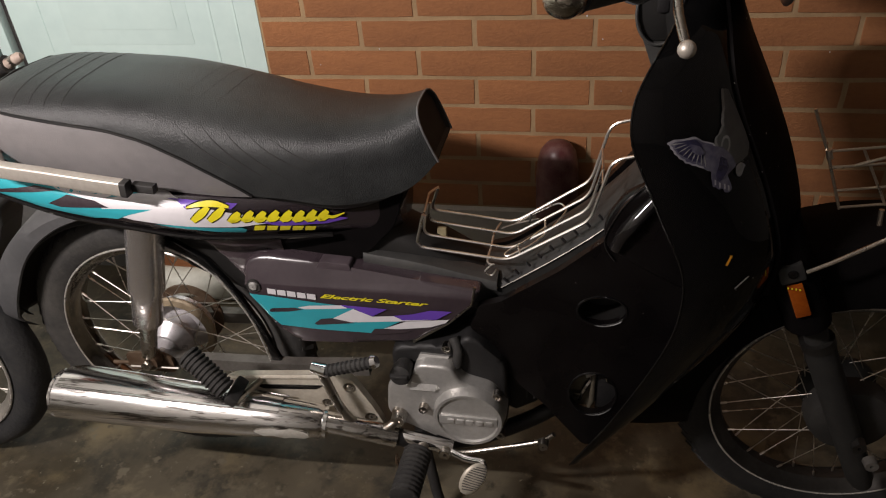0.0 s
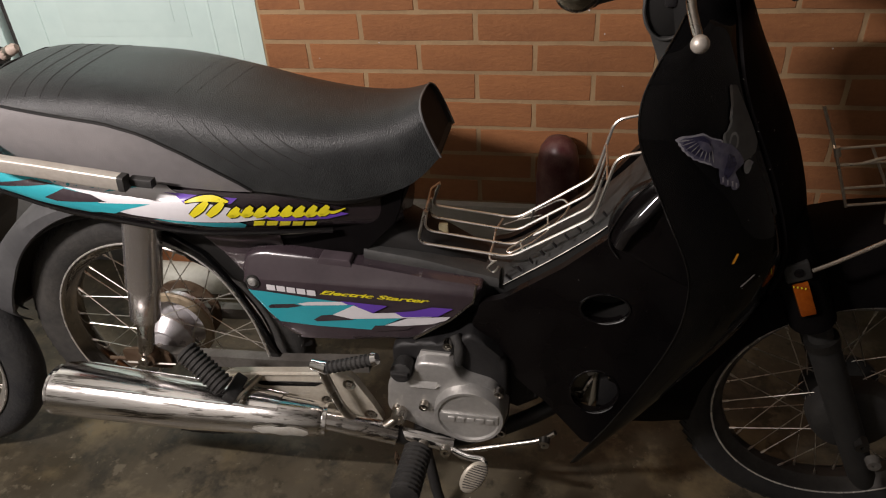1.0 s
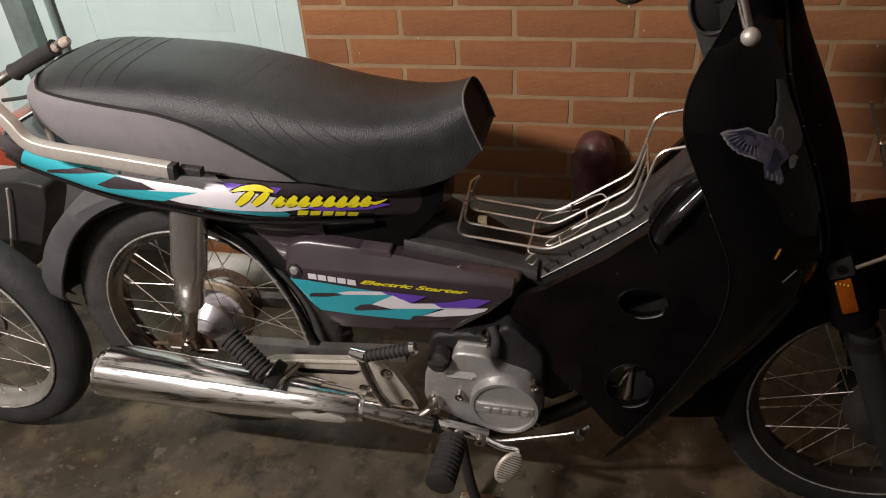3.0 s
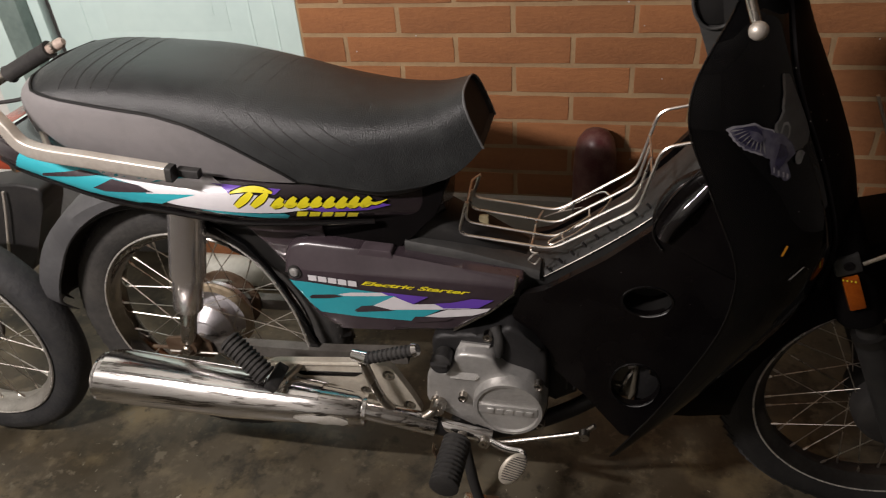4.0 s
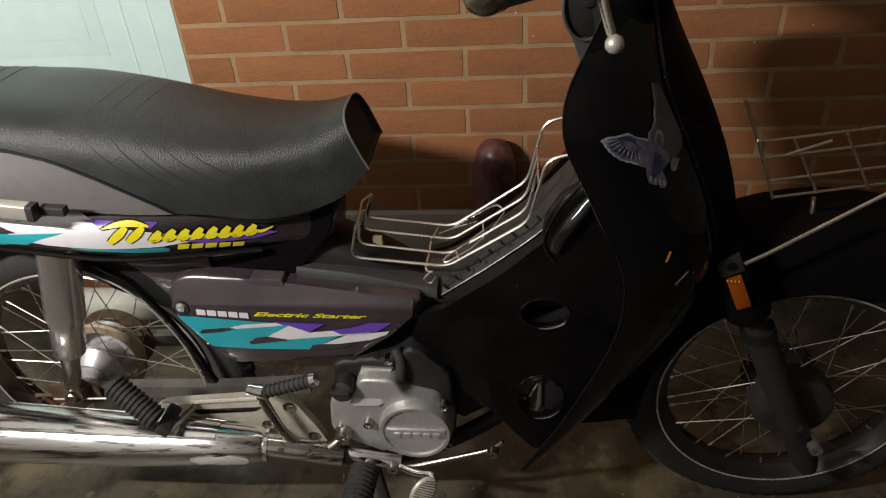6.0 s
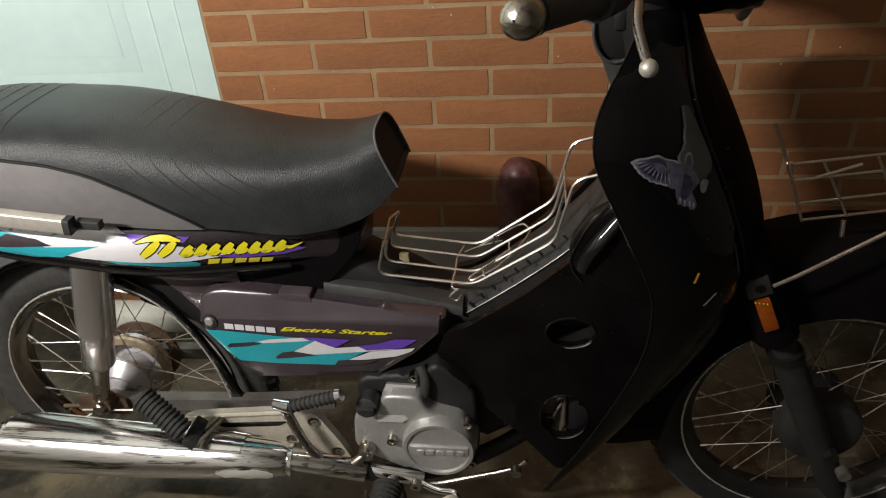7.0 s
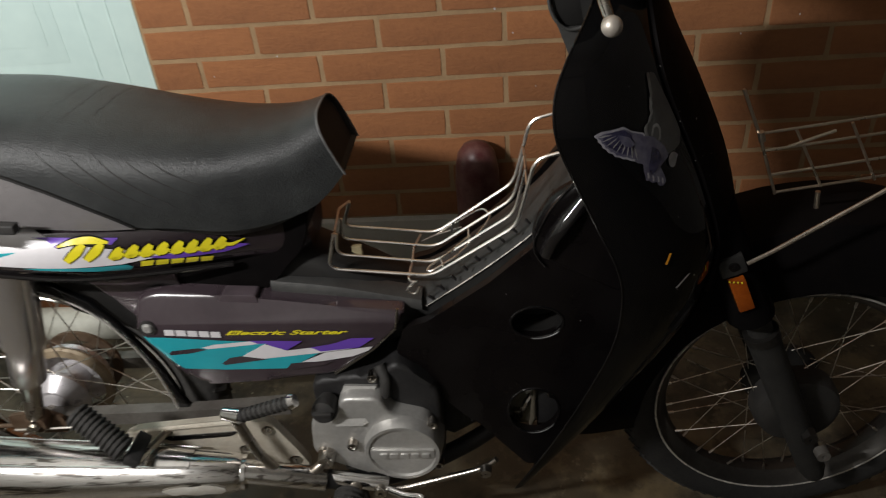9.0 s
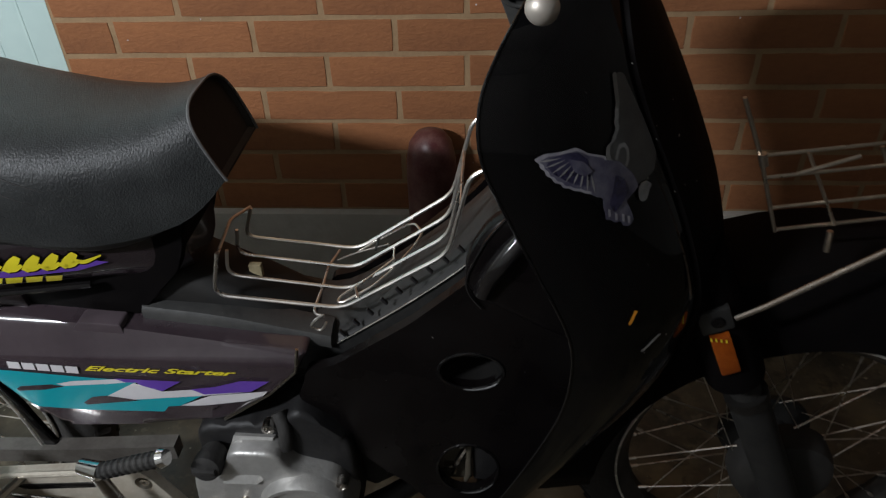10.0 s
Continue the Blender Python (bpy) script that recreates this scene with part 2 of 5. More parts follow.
def part(name, bm, mat, parent, label="", angle=40, kind=""):
    """Links a bmesh, in world coordinates, as one mesh under a thing or a part."""
    me = bpy.data.meshes.new(name)
    bmesh.ops.recalc_face_normals(bm, faces=bm.faces)
    if parent:
        bm.transform(Matrix.Translation(-base_of(parent)))
    bm.to_mesh(me)
    bm.free()
    me.materials.append(mat)
    me.polygons.foreach_set("use_smooth", [True] * len(me.polygons))
    me.set_sharp_from_angle(angle=radians(angle))
    ob = new(name, me)
    ob.parent = parent
    return tagged(ob, label, kind=kind)


def box(bm, x0, x1, y0, y1, z0, z1, bevel=0.0, turn=None):
    m = Matrix.Translation(((x0 + x1) / 2, (y0 + y1) / 2, (z0 + z1) / 2)) @ (turn or Matrix()) @ Matrix.Diagonal((x1 - x0, y1 - y0, z1 - z0, 1))
    made = bmesh.ops.create_cube(bm, size=1, matrix=m)
    if bevel:
        edges = {e for v in made["verts"] for e in v.link_edges}
        bmesh.ops.bevel(bm, geom=list(edges), offset=bevel, segments=2, affect="EDGES", profile=0.6)
    return bm


def curve(points, n=6, closed=False):
    """A smooth line through the points (Catmull-Rom)."""
    p = [Vector(q) for q in points]
    out, k = [], len(p)
    for i in range(k if closed else k - 1):
        a, b, c, d = (p[(i + s) % k] if closed else p[min(max(i + s, 0), k - 1)] for s in (-1, 0, 1, 2))
        for j in range(n):
            t = j / n
            out.append(0.5 * (2 * b + (c - a) * t + (2 * a - 5 * b + 4 * c - d) * t * t + (3 * b - a - 3 * c + d) * t ** 3))
    if not closed:
        out.append(p[-1])
    return out


def rounded(points, r, n=4, closed=False):
    """The same line with its corners turned into arcs of about r."""
    p = [Vector(q) for q in points]
    out = []
    for i, v in enumerate(p):
        if not closed and i in (0, len(p) - 1):
            out.append(v)
            continue
        a, b = p[i - 1] - v, p[(i + 1) % len(p)] - v
        ra, rb = min(r, a.length * 0.45), min(r, b.length * 0.45)
        s, e = v + a.normalized() * ra, v + b.normalized() * rb
        for j in range(n + 1):
            t = j / n
            out.append(s * (1 - t) ** 2 + v * 2 * t * (1 - t) + e * t * t)
    return out


def tube(bm, points, r, seg=8, cap=True, closed=False):
    """A round bar along a line. r: one radius or one for each point."""
    pts = [Vector(q) for q in points]
    k = len(pts)
    rad = r if isinstance(r, (list, tuple)) else [r] * k
    rings, ref = [], None
    for i, p in enumerate(pts):
        d = (pts[(i + 1) % k] - pts[i - 1]) if closed else (pts[min(i + 1, k - 1)] - pts[max(i - 1, 0)])
        d.normalize()
        if ref is None:
            ref = d.orthogonal().normalized()
        ref = (ref - d * ref.dot(d)).normalized()
        side = d.cross(ref)
        rings.append([bm.verts.new(p + rad[i] * (ref * math.cos(a) + side * math.sin(a))) for a in (2 * math.pi * j / seg for j in range(seg))])
    for i in range(k if closed else k - 1):
        a, b = rings[i], rings[(i + 1) % k]
        for j in range(seg):
            bm.faces.new((a[j], a[(j + 1) % seg], b[(j + 1) % seg], b[j]))
    if cap and not closed:
        bm.faces.new(rings[0][::-1])
        bm.faces.new(rings[-1])
    return bm


def loft(bm, rings, cap=True, closed=True):
    """A skin over rings of points, all with the same count."""
    vs = [[bm.verts.new(p) for p in ring] for ring in rings]
    n = len(vs[0])
    for a, b in zip(vs, vs[1:]):
        for j in range(n if closed else n - 1):
            bm.faces.new((a[j], a[(j + 1) % n], b[(j + 1) % n], b[j]))
    if cap and closed:
        bm.faces.new(vs[0][::-1])
        bm.faces.new(vs[-1])
    return bm


def lathe(bm, profile, centre, axis=(0, 1, 0), seg=48, closed=True):
    """A profile of (radius, along) turned round an axis through the centre. closed: the profile is a closed loop."""
    d = Vector(axis).normalized()
    u = d.orthogonal().normalized()
    w = d.cross(u)
    c = Vector(centre)
    rings = []
    for r, s in profile:
        rings.append([bm.verts.new(c + d * s + r * (u * math.cos(a) + w * math.sin(a))) for a in (2 * math.pi * j / seg for j in range(seg))])
    pairs = list(zip(rings, rings[1:])) + ([(rings[-1], rings[0])] if closed else [])
    for a, b in pairs:
        for j in range(seg):
            bm.faces.new((a[j], a[(j + 1) % seg], b[(j + 1) % seg], b[j]))
    if not closed:
        bm.faces.new(rings[0][::-1])
        bm.faces.new(rings[-1])
    return bm


def plate(bm, outline, y0, y1, bevel=0.0, seg=2):
    """A slab with an outline in x and z, from y0 (near face) to y1, its near edge rounded."""
    verts = [bm.verts.new((p[0], y1, p[1])) for p in outline]
    face = bm.faces.new(verts)
    made = bmesh.ops.extrude_face_region(bm, geom=[face])
    top = [v for v in made["geom"] if isinstance(v, bmesh.types.BMVert)]
    for v in top:
        v.co.y = y0
    if bevel:
        tops = set(top)
        edges = [e for e in {e for v in top for e in v.link_edges} if e.verts[0] in tops and e.verts[1] in tops]
        bmesh.ops.bevel(bm, geom=edges, offset=bevel, segments=seg, affect="EDGES", profile=0.5, clamp_overlap=True)
    return bm


def flat(points):
    """x, z pairs as vectors with y = 0, for curve() and rounded()."""
    return [Vector((x, 0, z)) for x, z in points]


def xz(points):
    return [(p.x, p.z) for p in points]


B = bmesh.new
M_WALL = 0.62

# ---- the setting ----
floor = tagged(new("floor"), "dark damp concrete floor with worn patches", "floor", kind="structure")


def floor_mesh():
    bm = B()
    bmesh.ops.create_grid(bm, x_segments=90, y_segments=80, size=0.5, matrix=Matrix.Translation((0.4, -0.9, 0)) @ Matrix.Diagonal((4.6, 3.6, 1, 1)))
    for v in bm.verts:
        v.co.z = 0.016 + 0.006 * noise.noise(v.co * 3.1) + 0.003 * noise.noise(v.co * 11)
    return bm


part("floor_slab", floor_mesh(), CONCRETE, floor)

wall_north = tagged(new("wall_north"), "terracotta brick wall with pale mortar joints", "wall", kind="structure")
L, HC, X0, Z0 = 0.26, 0.0676, 0.257, 0.726
DOOR_X = 0.018
bm = B()
box(bm, DOOR_X, 2.7, M_WALL + 0.0015, M_WALL + 0.2, 0.0, 2.7)
part("mortar_bed", bm, MORTAR, wall_north)
bm = B()
box(bm, DOOR_X, 2.7, M_WALL - 0.02, M_WALL + 0.004, -0.01, 0.253, 0.004)
tagged(part("plinth", bm, PLINTH, None), "grey rendered plinth at the foot of the wall", "plinth", kind="structure")


def brick_mesh(w, h):
    """A brick face with slightly wandering, worn edges."""
    n = max(2, round(w / 0.045))
    line = [(-w / 2 + w * k / n, -h / 2) for k in range(n)] + [(w / 2, -h / 2), (w / 2, 0)] + [(w / 2 - w * k / n, h / 2) for k in range(n)] + [(-w / 2, h / 2), (-w / 2, 0)]
    bm = plate(B(), [(x + random.uniform(-0.0009, 0.0009), z + random.uniform(-0.0010, 0.0008)) for x, z in line], 0.0, 0.02, 0.0013, 1)
    bmesh.ops.recalc_face_normals(bm, faces=bm.faces)
    me = bpy.data.meshes.new("brick")
    bm.to_mesh(me)
    bm.free()
    me.materials.append(BRICK)
    return me


def brick_rows():
    """Bricks in running bond, each an object on shared meshes by length."""
    shared = {}
    top = Z0 + HC * 9
    for row in range(-9, 8):
        z1 = Z0 - row * HC
        z0 = z1 - HC
        if z0 < 0.24:
            continue
        shift = 0.0 if row % 2 == 0 else L / 2
        x = X0 + shift - 2 * L
        while x < 2.6:
            a, b = max(x, DOOR_X), min(x + L, 2.65)
            x += L
            if b - a < 0.03:
                continue
            key = (round(b - a, 3), random.randrange(5))
            if key not in shared:
                shared[key] = brick_mesh(b - a - 0.0105, HC - 0.0100)
            ob = new("brick", shared[key])
            ob.parent = wall_north
            ob.location = ((a + b) / 2, M_WALL + random.uniform(-0.0005, 0.0005), (z0 + z1) / 2 + random.uniform(-0.0006, 0.0006))
            ob.rotation_euler = (random.uniform(-0.004, 0.004), random.uniform(-0.004, 0.004), random.uniform(-0.002, 0.002))


def wall_specks():
    """Splashes of pale paint on the bricks."""
    bm = B()
    for _ in range(24):
        x, z, r = random.uniform(0.15, 1.5), random.uniform(0.3, 0.95), random.uniform(0.0006, 0.0019) * random.uniform(0.5, 1)
        bm.faces.new([bm.verts.new((x + r * math.cos(k * 1.05), M_WALL - 0.0012, z + r * 1.3 * math.sin(k * 1.05))) for k in range(6)])
    part("paint_speck", bm, WHITE, wall_north, "small pale paint specks", kind="stuff")


def room():
    """The other sides of the covered yard, which close it round the camera."""
    for name, dims in (("wall_west", (-2.0, -1.85, -2.75, 0.85, 0, 2.7)), ("wall_east", (2.65, 2.8, -2.75, 0.85, 0, 2.7)), ("wall_south", (-2.0, 2.8, -2.9, -2.75, 0, 2.7)), ("wall_door_side", (-1.85, -0.86, M_WALL, M_WALL + 0.2, 0, 2.7)), ("wall_over_door", (-0.86, DOOR_X, M_WALL, M_WALL + 0.2, 2.12, 2.7))):
        bm = B()
        box(bm, *dims)
        tagged(part(name, bm, CEILING if name == "wall_south" else PALE_WALL if name in ("wall_west", "wall_door_side") else PLASTER, None), "plain plastered wall", "wall", kind="structure")
    bm = B()
    box(bm, -2.0, 2.8, -2.9, 0.85, 2.7, 2.85)
    tagged(part("ceiling", bm, CEILING, None), "plain white plastered ceiling", "ceiling", kind="structure")


room()
wall_specks()


def door():
    d = thing("door_1", "pale mint-green painted metal door with raised panels", "door", (-0.35, M_WALL, 0), kind="structure")
    bm = B()
    box(bm, -0.631, DOOR_X - 0.002, M_WALL + 0.004, M_WALL + 0.045, 0.25, 2.1, 0.003)
    part("leaf", bm, DOOR, d)
    bm = B()
    box(bm, -0.487, -0.157, M_WALL + 0.0033, M_WALL + 0.006, 0.668, 1.94, 0.0006)
    part("panel", bm, DOOR, d)
    bm = B()
    box(bm, -0.452, -0.192, M_WALL + 0.0025, M_WALL + 0.004, 0.705, 1.90, 0.0006)
    part("panel_field", bm, DOOR, d)
    for x, w in ((-0.101, 0.0030), (-0.040, 0.0022), (-0.545, 0.003)):
        bm = B()
        box(bm, x - w, x + w, M_WALL + 0.0029, M_WALL + 0.006, 0.25, 2.1, 0.0008)
        part("stile_bead", bm, DOOR, d)
    bm = B()
    box(bm, -0.46, DOOR_X, M_WALL - 0.03, M_WALL + 0.2, -0.01, 0.25, 0.005)
    tagged(part("door_step", bm, BRICK, None), "reddish brick step below the door", "step", kind="structure")
    bm = B()
    box(bm, -0.86, -0.461, M_WALL - 0.026, M_WALL + 0.2, -0.01, 0.25, 0.005)
    tagged(part("door_step_render", bm, GREY_RENDER, None), "dark grey rendered step below the door frame", "step", kind="structure")
    for x0, x1, y0, mat in ((-0.745, -0.683, -0.045, FRAME), (-0.682, -0.650, -0.010, DOOR), (-0.649, -0.632, 0.012, RUBBER), (-0.86, -0.746, -0.02, DOOR)):
        bm = B()
        box(bm, x0, x1, M_WALL + y0, M_WALL + 0.05, 0.25, 2.1, 0.004)
        part("frame_post", bm, mat, d)


door()


# ---- the motorcycle ----
bike = thing("motorcycle", "dark plum step-through motorcycle with teal and purple stripes on its stand", "motorcycle", (0.55, 0, 0))


def wheel(name, owner, cx, cy, cz, r_tyre, r_rim, tread, rubber, label, phase=0.35, lean_way=1, rim_paint=None):
    """A wire wheel: tyre, rim, hub and laced spokes."""
    w = part(name, lathe(B(), [(0.008, -0.06), (0.008, 0.06)], (cx, cy, cz), seg=10, closed=False), STEEL, owner, label)
    half = 0.035
    prof = [(r_rim - 0.004, -0.017), (r_rim + 0.012, -0.026), (r_rim + 0.028, -half)]
    for a in (-70, -45, -20, 0, 20, 45, 70):
        prof.append((r_tyre - 0.03 + 0.03 * math.cos(radians(a)), half * math.sin(radians(a)) * 1.02))
    prof += [(r_rim + 0.028, half), (r_rim + 0.012, 0.026), (r_rim - 0.004, 0.017)]
    part("tyre", lathe(B(), prof, (cx, cy, cz), seg=72), rubber, w)
    bm = B()
    for k in range(72 if tread else 0):
        a = 2 * math.pi * k / 72
        for s in (-1, 1):
            m = Matrix.Translation((cx, cy, cz)) @ Matrix.Rotation(a, 4, "Y") @ Matrix.Translation((0, s * 0.017, r_tyre - 0.0088 + 0.0032 * tread)) @ Matrix.Rotation(s * 0.5, 4, "Z") @ Matrix.Rotation(-s * 0.55, 4, "X")
            bmesh.ops.create_cube(bm, size=1, matrix=m @ Matrix.Diagonal((0.008, 0.024, 0.0064, 1)))
    if tread:
        part("tread_block", bm, rubber, w, kind="stuff")
    lip = [(r_rim + 0.006, -0.024), (r_rim + 0.008, -0.0275), (r_rim + 0.003, -0.029), (r_rim - 0.002, -0.024), (r_rim - 0.004, -0.018), (r_rim - 0.014, -0.010), (r_rim - 0.016, 0.0)]
    prof = lip + [(r, -s) for r, s in lip[-2::-1]] + [(r_rim - 0.006, 0.012), (r_rim - 0.006, -0.012)]
    rim = part("rim", lathe(B(), prof, (cx, cy, cz), seg=96), rim_paint or REAR_RIM, w)
    for s in (-1, 1):
        part("rim_lip", tube(B(), [(cx + (r_rim + 0.0055) * math.cos(a), cy + s * 0.0285, cz + (r_rim + 0.0055) * math.sin(a)) for a in (2 * math.pi * j / 72 for j in range(72))], 0.0017, 6, closed=True), RIM_LIP, rim)
    hub = [(0.012, -0.05), (0.03, -0.05), (0.046, -0.034), (0.05, -0.03), (0.05, -0.026), (0.03, -0.02), (0.03, 0.02), (0.06, 0.026), (0.06, 0.034), (0.03, 0.05), (0.012, 0.05)]
    part("hub", lathe(B(), hub, (cx, cy, cz), seg=40), {SHADED_TYRE: SHADED_FORK, TYRE: PALE_ALLOY}.get(rubber, SWING), w)
    n = 36
    for k in range(n):
        a = 2 * math.pi * (k + phase) / n
        side = -1 if k % 2 else 1
        lean = (1 if (k // 2) % 2 else -1) * lean_way * radians(62)
        start = Vector((cx + 0.047 * math.cos(a + lean), cy + side * 0.028, cz + 0.047 * math.sin(a + lean)))
        end = Vector((cx + (r_rim - 0.013) * math.cos(a), cy + side * 0.006, cz + (r_rim - 0.013) * math.sin(a)))
        bm = B()
        tube(bm, [start, start.lerp(end, 0.93)], 0.0009, 6)
        tube(bm, [start.lerp(end, 0.93), end], 0.0021, 6)
        part("spoke", bm, SPOKE, w)
    return w


rear_wheel = wheel("rear_wheel", bike, 0.020, 0.0, 0.319, 0.273, 0.202, 0.5, TYRE, "")
# darker tyre, rim and hub colours stand for the shade on this wheel
front_wheel = wheel("front_wheel", bike, 1.197, 0.0, 0.282, 0.260, 0.201, 0.7, SHADED_TYRE, "", -0.1, -1, SHADED_RIM)


def smooth_table(rows, x):
    """Linear look-up in rows of (x, values...)."""
    if x <= rows[0][0]:
        return rows[0][1:]
    for a, b in zip(rows, rows[1:]):
        if x <= b[0]:
            t = (x - a[0]) / (b[0] - a[0])
            return tuple(p + (q - p) * t for p, q in zip(a[1:], b[1:]))
    return rows[-1][1:]


def fine_rows(rows, n=5):
    """The rows of a table refined along a smooth line."""
    cols = len(rows[0]) - 1
    out = []
    for c in range(0, cols, 2):
        pts = curve([(r[0], r[1 + c], r[2 + c] if c + 1 < cols else 0) for r in rows], n)
        for i, p in enumerate(pts):
            if c == 0:
                out.append([p.x])
            out[i] += [p.y, p.z]
    return [tuple(r[:cols + 1]) for r in out]


# -- seat --
GREY_TRIM = material("grey_trim", (0.16, 0.16, 0.16), 0.45, second=(0.06, 0.06, 0.06), scale=12)
SEAT_ROWS = fine_rows([(-0.138, 0.060, 0.802, 0.762), (-0.126, 0.090, 0.821, 0.754), (-0.095, 0.111, 0.834, 0.740), (-0.05, 0.121, 0.840, 0.724), (0.05, 0.123, 0.838, 0.711), (0.15, 0.123, 0.831, 0.698), (0.25, 0.119, 0.812, 0.688), (0.33, 0.112, 0.793, 0.684), (0.42, 0.098, 0.782, 0.668), (0.49, 0.078, 0.785, 0.682), (0.531, 0.059, 0.797, 0.723)])
PIPING = [(-0.24, 0.86), (-0.139, 0.86), (-0.112, 0.838), (-0.103, 0.826), (-0.088, 0.816), (-0.045, 0.809), (0.03, 0.799), (0.104, 0.790), (0.16, 0.775), (0.212, 0.748), (0.257, 0.720), (0.294, 0.694), (0.32, 0.66)]


def seat_point(x, half, top, bottom, a):
    """A point of the seat's section: a from 0 at the near bottom edge over the top to 1 at the far one."""
    ang = math.pi * (1.12 - 1.24 * a)
    c, s = math.cos(ang), math.sin(ang)
    p = 0.62
    y = half * math.copysign(abs(c) ** p, c)
    h = (top - bottom) * 0.62
    z = top - h + h * math.copysign(abs(s) ** p, s) if s > 0 else top - h - (top - h - bottom) * min(1, abs(s) / 0.368)
    fore = max(0.0, (x - 0.40) / 0.13)
    return Vector((x + fore * fore * 0.034 * (top - z) / 0.085, y, z))


def seat():
    n = 40
    top_bm, side_bm = B(), B()
    rings = [[seat_point(*r, j / n) for j in range(n + 1)] for r in SEAT_ROWS]

    def split(ring):
        """Near and far places on the ring where the piping runs."""
        zp = smooth_table(PIPING, ring[0].x)[0]
        i = next((k for k in range(n // 2) if ring[k + 1].z > zp), n // 2 - 1)
        a, b = ring[i], ring[i + 1]
        t = 0 if zp <= ring[0].z else min(1, max(0, (zp - a.z) / max(1e-6, b.z - a.z)))
        return (i if zp > ring[0].z else 0) + t

    def at(ring, s):
        i = min(int(s), n - 1)
        return ring[i].lerp(ring[i + 1], s - i)

    cuts = [split(r) for r in rings]
    loft(top_bm, [[at(r, c + (n - 2 * c) * j / 32) for j in range(33)] for r, c in zip(rings, cuts)], closed=False)
    for far in (False, True):
        strip = [[at(r, (n - c * j / 10) if far else c * j / 10) for j in range(11)] for r, c in zip(rings, cuts) if c > 0.02]
        loft(side_bm, strip, closed=False)
    loft(side_bm, [rings[0], [p.lerp(Vector((-0.146, 0, 0.778)), 0.6) for p in rings[0]]], closed=False)
    s = part("seat", top_bm, VINYL, bike, "black grained vinyl seat", 60)
    part("side_panel", side_bm, VINYL_GREY, s, "grey vinyl side band", 60)
    for far in (False, True):
        line = [at(r, (n - c) if far else c) for r, c in zip(rings, cuts) if c > 0.02]
        part("piping", tube(B(), [p + Vector((0, (0.0012 if far else -0.0012), 0.0012)) for p in line], 0.0024, 6), DULL_BLACK, s)
    # hollow front of the nose
    last = rings[-1]
    mid = sum(last, Vector()) / len(last)
    bm = B()
    inner = [p.lerp(mid, 0.06) + Vector((0.001, 0, 0)) for p in last]
    deep = [p.lerp(mid, 0.10) + Vector((-0.004, 0, 0)) for p in last]
    loft(bm, [last, inner, deep], cap=False)
    bm.faces.new([bm.verts.new(p) for p in deep])
    part("nose_lining", bm, material("dull_lining", (0.040, 0.033, 0.028), 0.7, second=(0.028, 0.024, 0.021), scale=14, spec=0.2), s)
    part("nose_trim", tube(B(), [p + Vector((0.0015, 0, 0)) for p in last], 0.0016, 6), GREY_TRIM, s)
    # pressed seams across the top and fan of pleats on the flank
    for x, a0, a1, lean in ((-0.040, 0.23, 0.9, 0.0), (-0.013, 0.24, 0.9, 0.0), (0.012, 0.24, 0.9, 0.005), (0.040, 0.25, 0.9, 0.01), (0.205, 0.36, 0.72, 0.05), (0.228, 0.40, 0.70, 0.05), (0.255, 0.42, 0.60, 0.05)):
        pts = []
        for k in range(17):
            a = a0 + (a1 - a0) * k / 16
            at_x = x + lean * (a - 0.5)
            pts.append(seat_point(at_x, *smooth_table(SEAT_ROWS, at_x), a))
        thick = 0.0011 if x < 0.1 else 0.0005
        part("seam", tube(B(), [p - Vector((0, 0, 0.0005 if x < 0.1 else 0.0003)) for p in pts], [0.0003] + [thick] * 15 + [0.0003], 6), RUBBER, s)
    for x0, z0, x1, z1 in ((0.205, 0.800, 0.300, 0.722), (0.240, 0.797, 0.330, 0.716), (0.268, 0.793, 0.362, 0.712), (0.298, 0.787, 0.392, 0.722), (0.330, 0.780, 0.405, 0.735)):
        pts = []
        for k in range(13):
            t = k / 12
            x, z = x0 + (x1 - x0) * t, z0 + (z1 - z0) * t - 0.004 * math.sin(math.pi * t)
            row = smooth_table(SEAT_ROWS, x)
            lo, hi = 0.0, 0.5
            for _ in range(20):
                m = (lo + hi) / 2
                lo, hi = (m, hi) if seat_point(x, *row, m).z < z else (lo, m)
            pts.append(seat_point(x, *row, lo) + Vector((0, -0.0001, 0)))
        part("pleat", tube(B(), pts, [0.0002 + 0.0007 * math.sin(math.pi * k / 12) for k in range(13)], 6), RUBBER, s)
    bm = B()
    loft(bm, [[Vector((x, y, z)) for y, z in ((-h * 0.9, b + 0.004), (h * 0.9, b + 0.004), (h * 0.85, b - 0.012), (-h * 0.85, b - 0.012))] for x, h, t, b in SEAT_ROWS])
    part("seat_base", bm, PLASTIC, s)


seat()

# -- tail cover, with its stripes --
TAIL_ROWS = fine_rows([(-0.205, 0.098, 0.737, 0.690), (-0.16, 0.115, 0.733, 0.681), (-0.08, 0.127, 0.722, 0.662), (0.0, 0.135, 0.712, 0.644), (0.10, 0.137, 0.702, 0.630), (0.20, 0.133, 0.698, 0.616), (0.30, 0.106, 0.698, 0.605), (0.415, 0.074, 0.702, 0.598), (0.47, 0.060, 0.715, 0.592), (0.497, 0.045, 0.720, 0.60)])


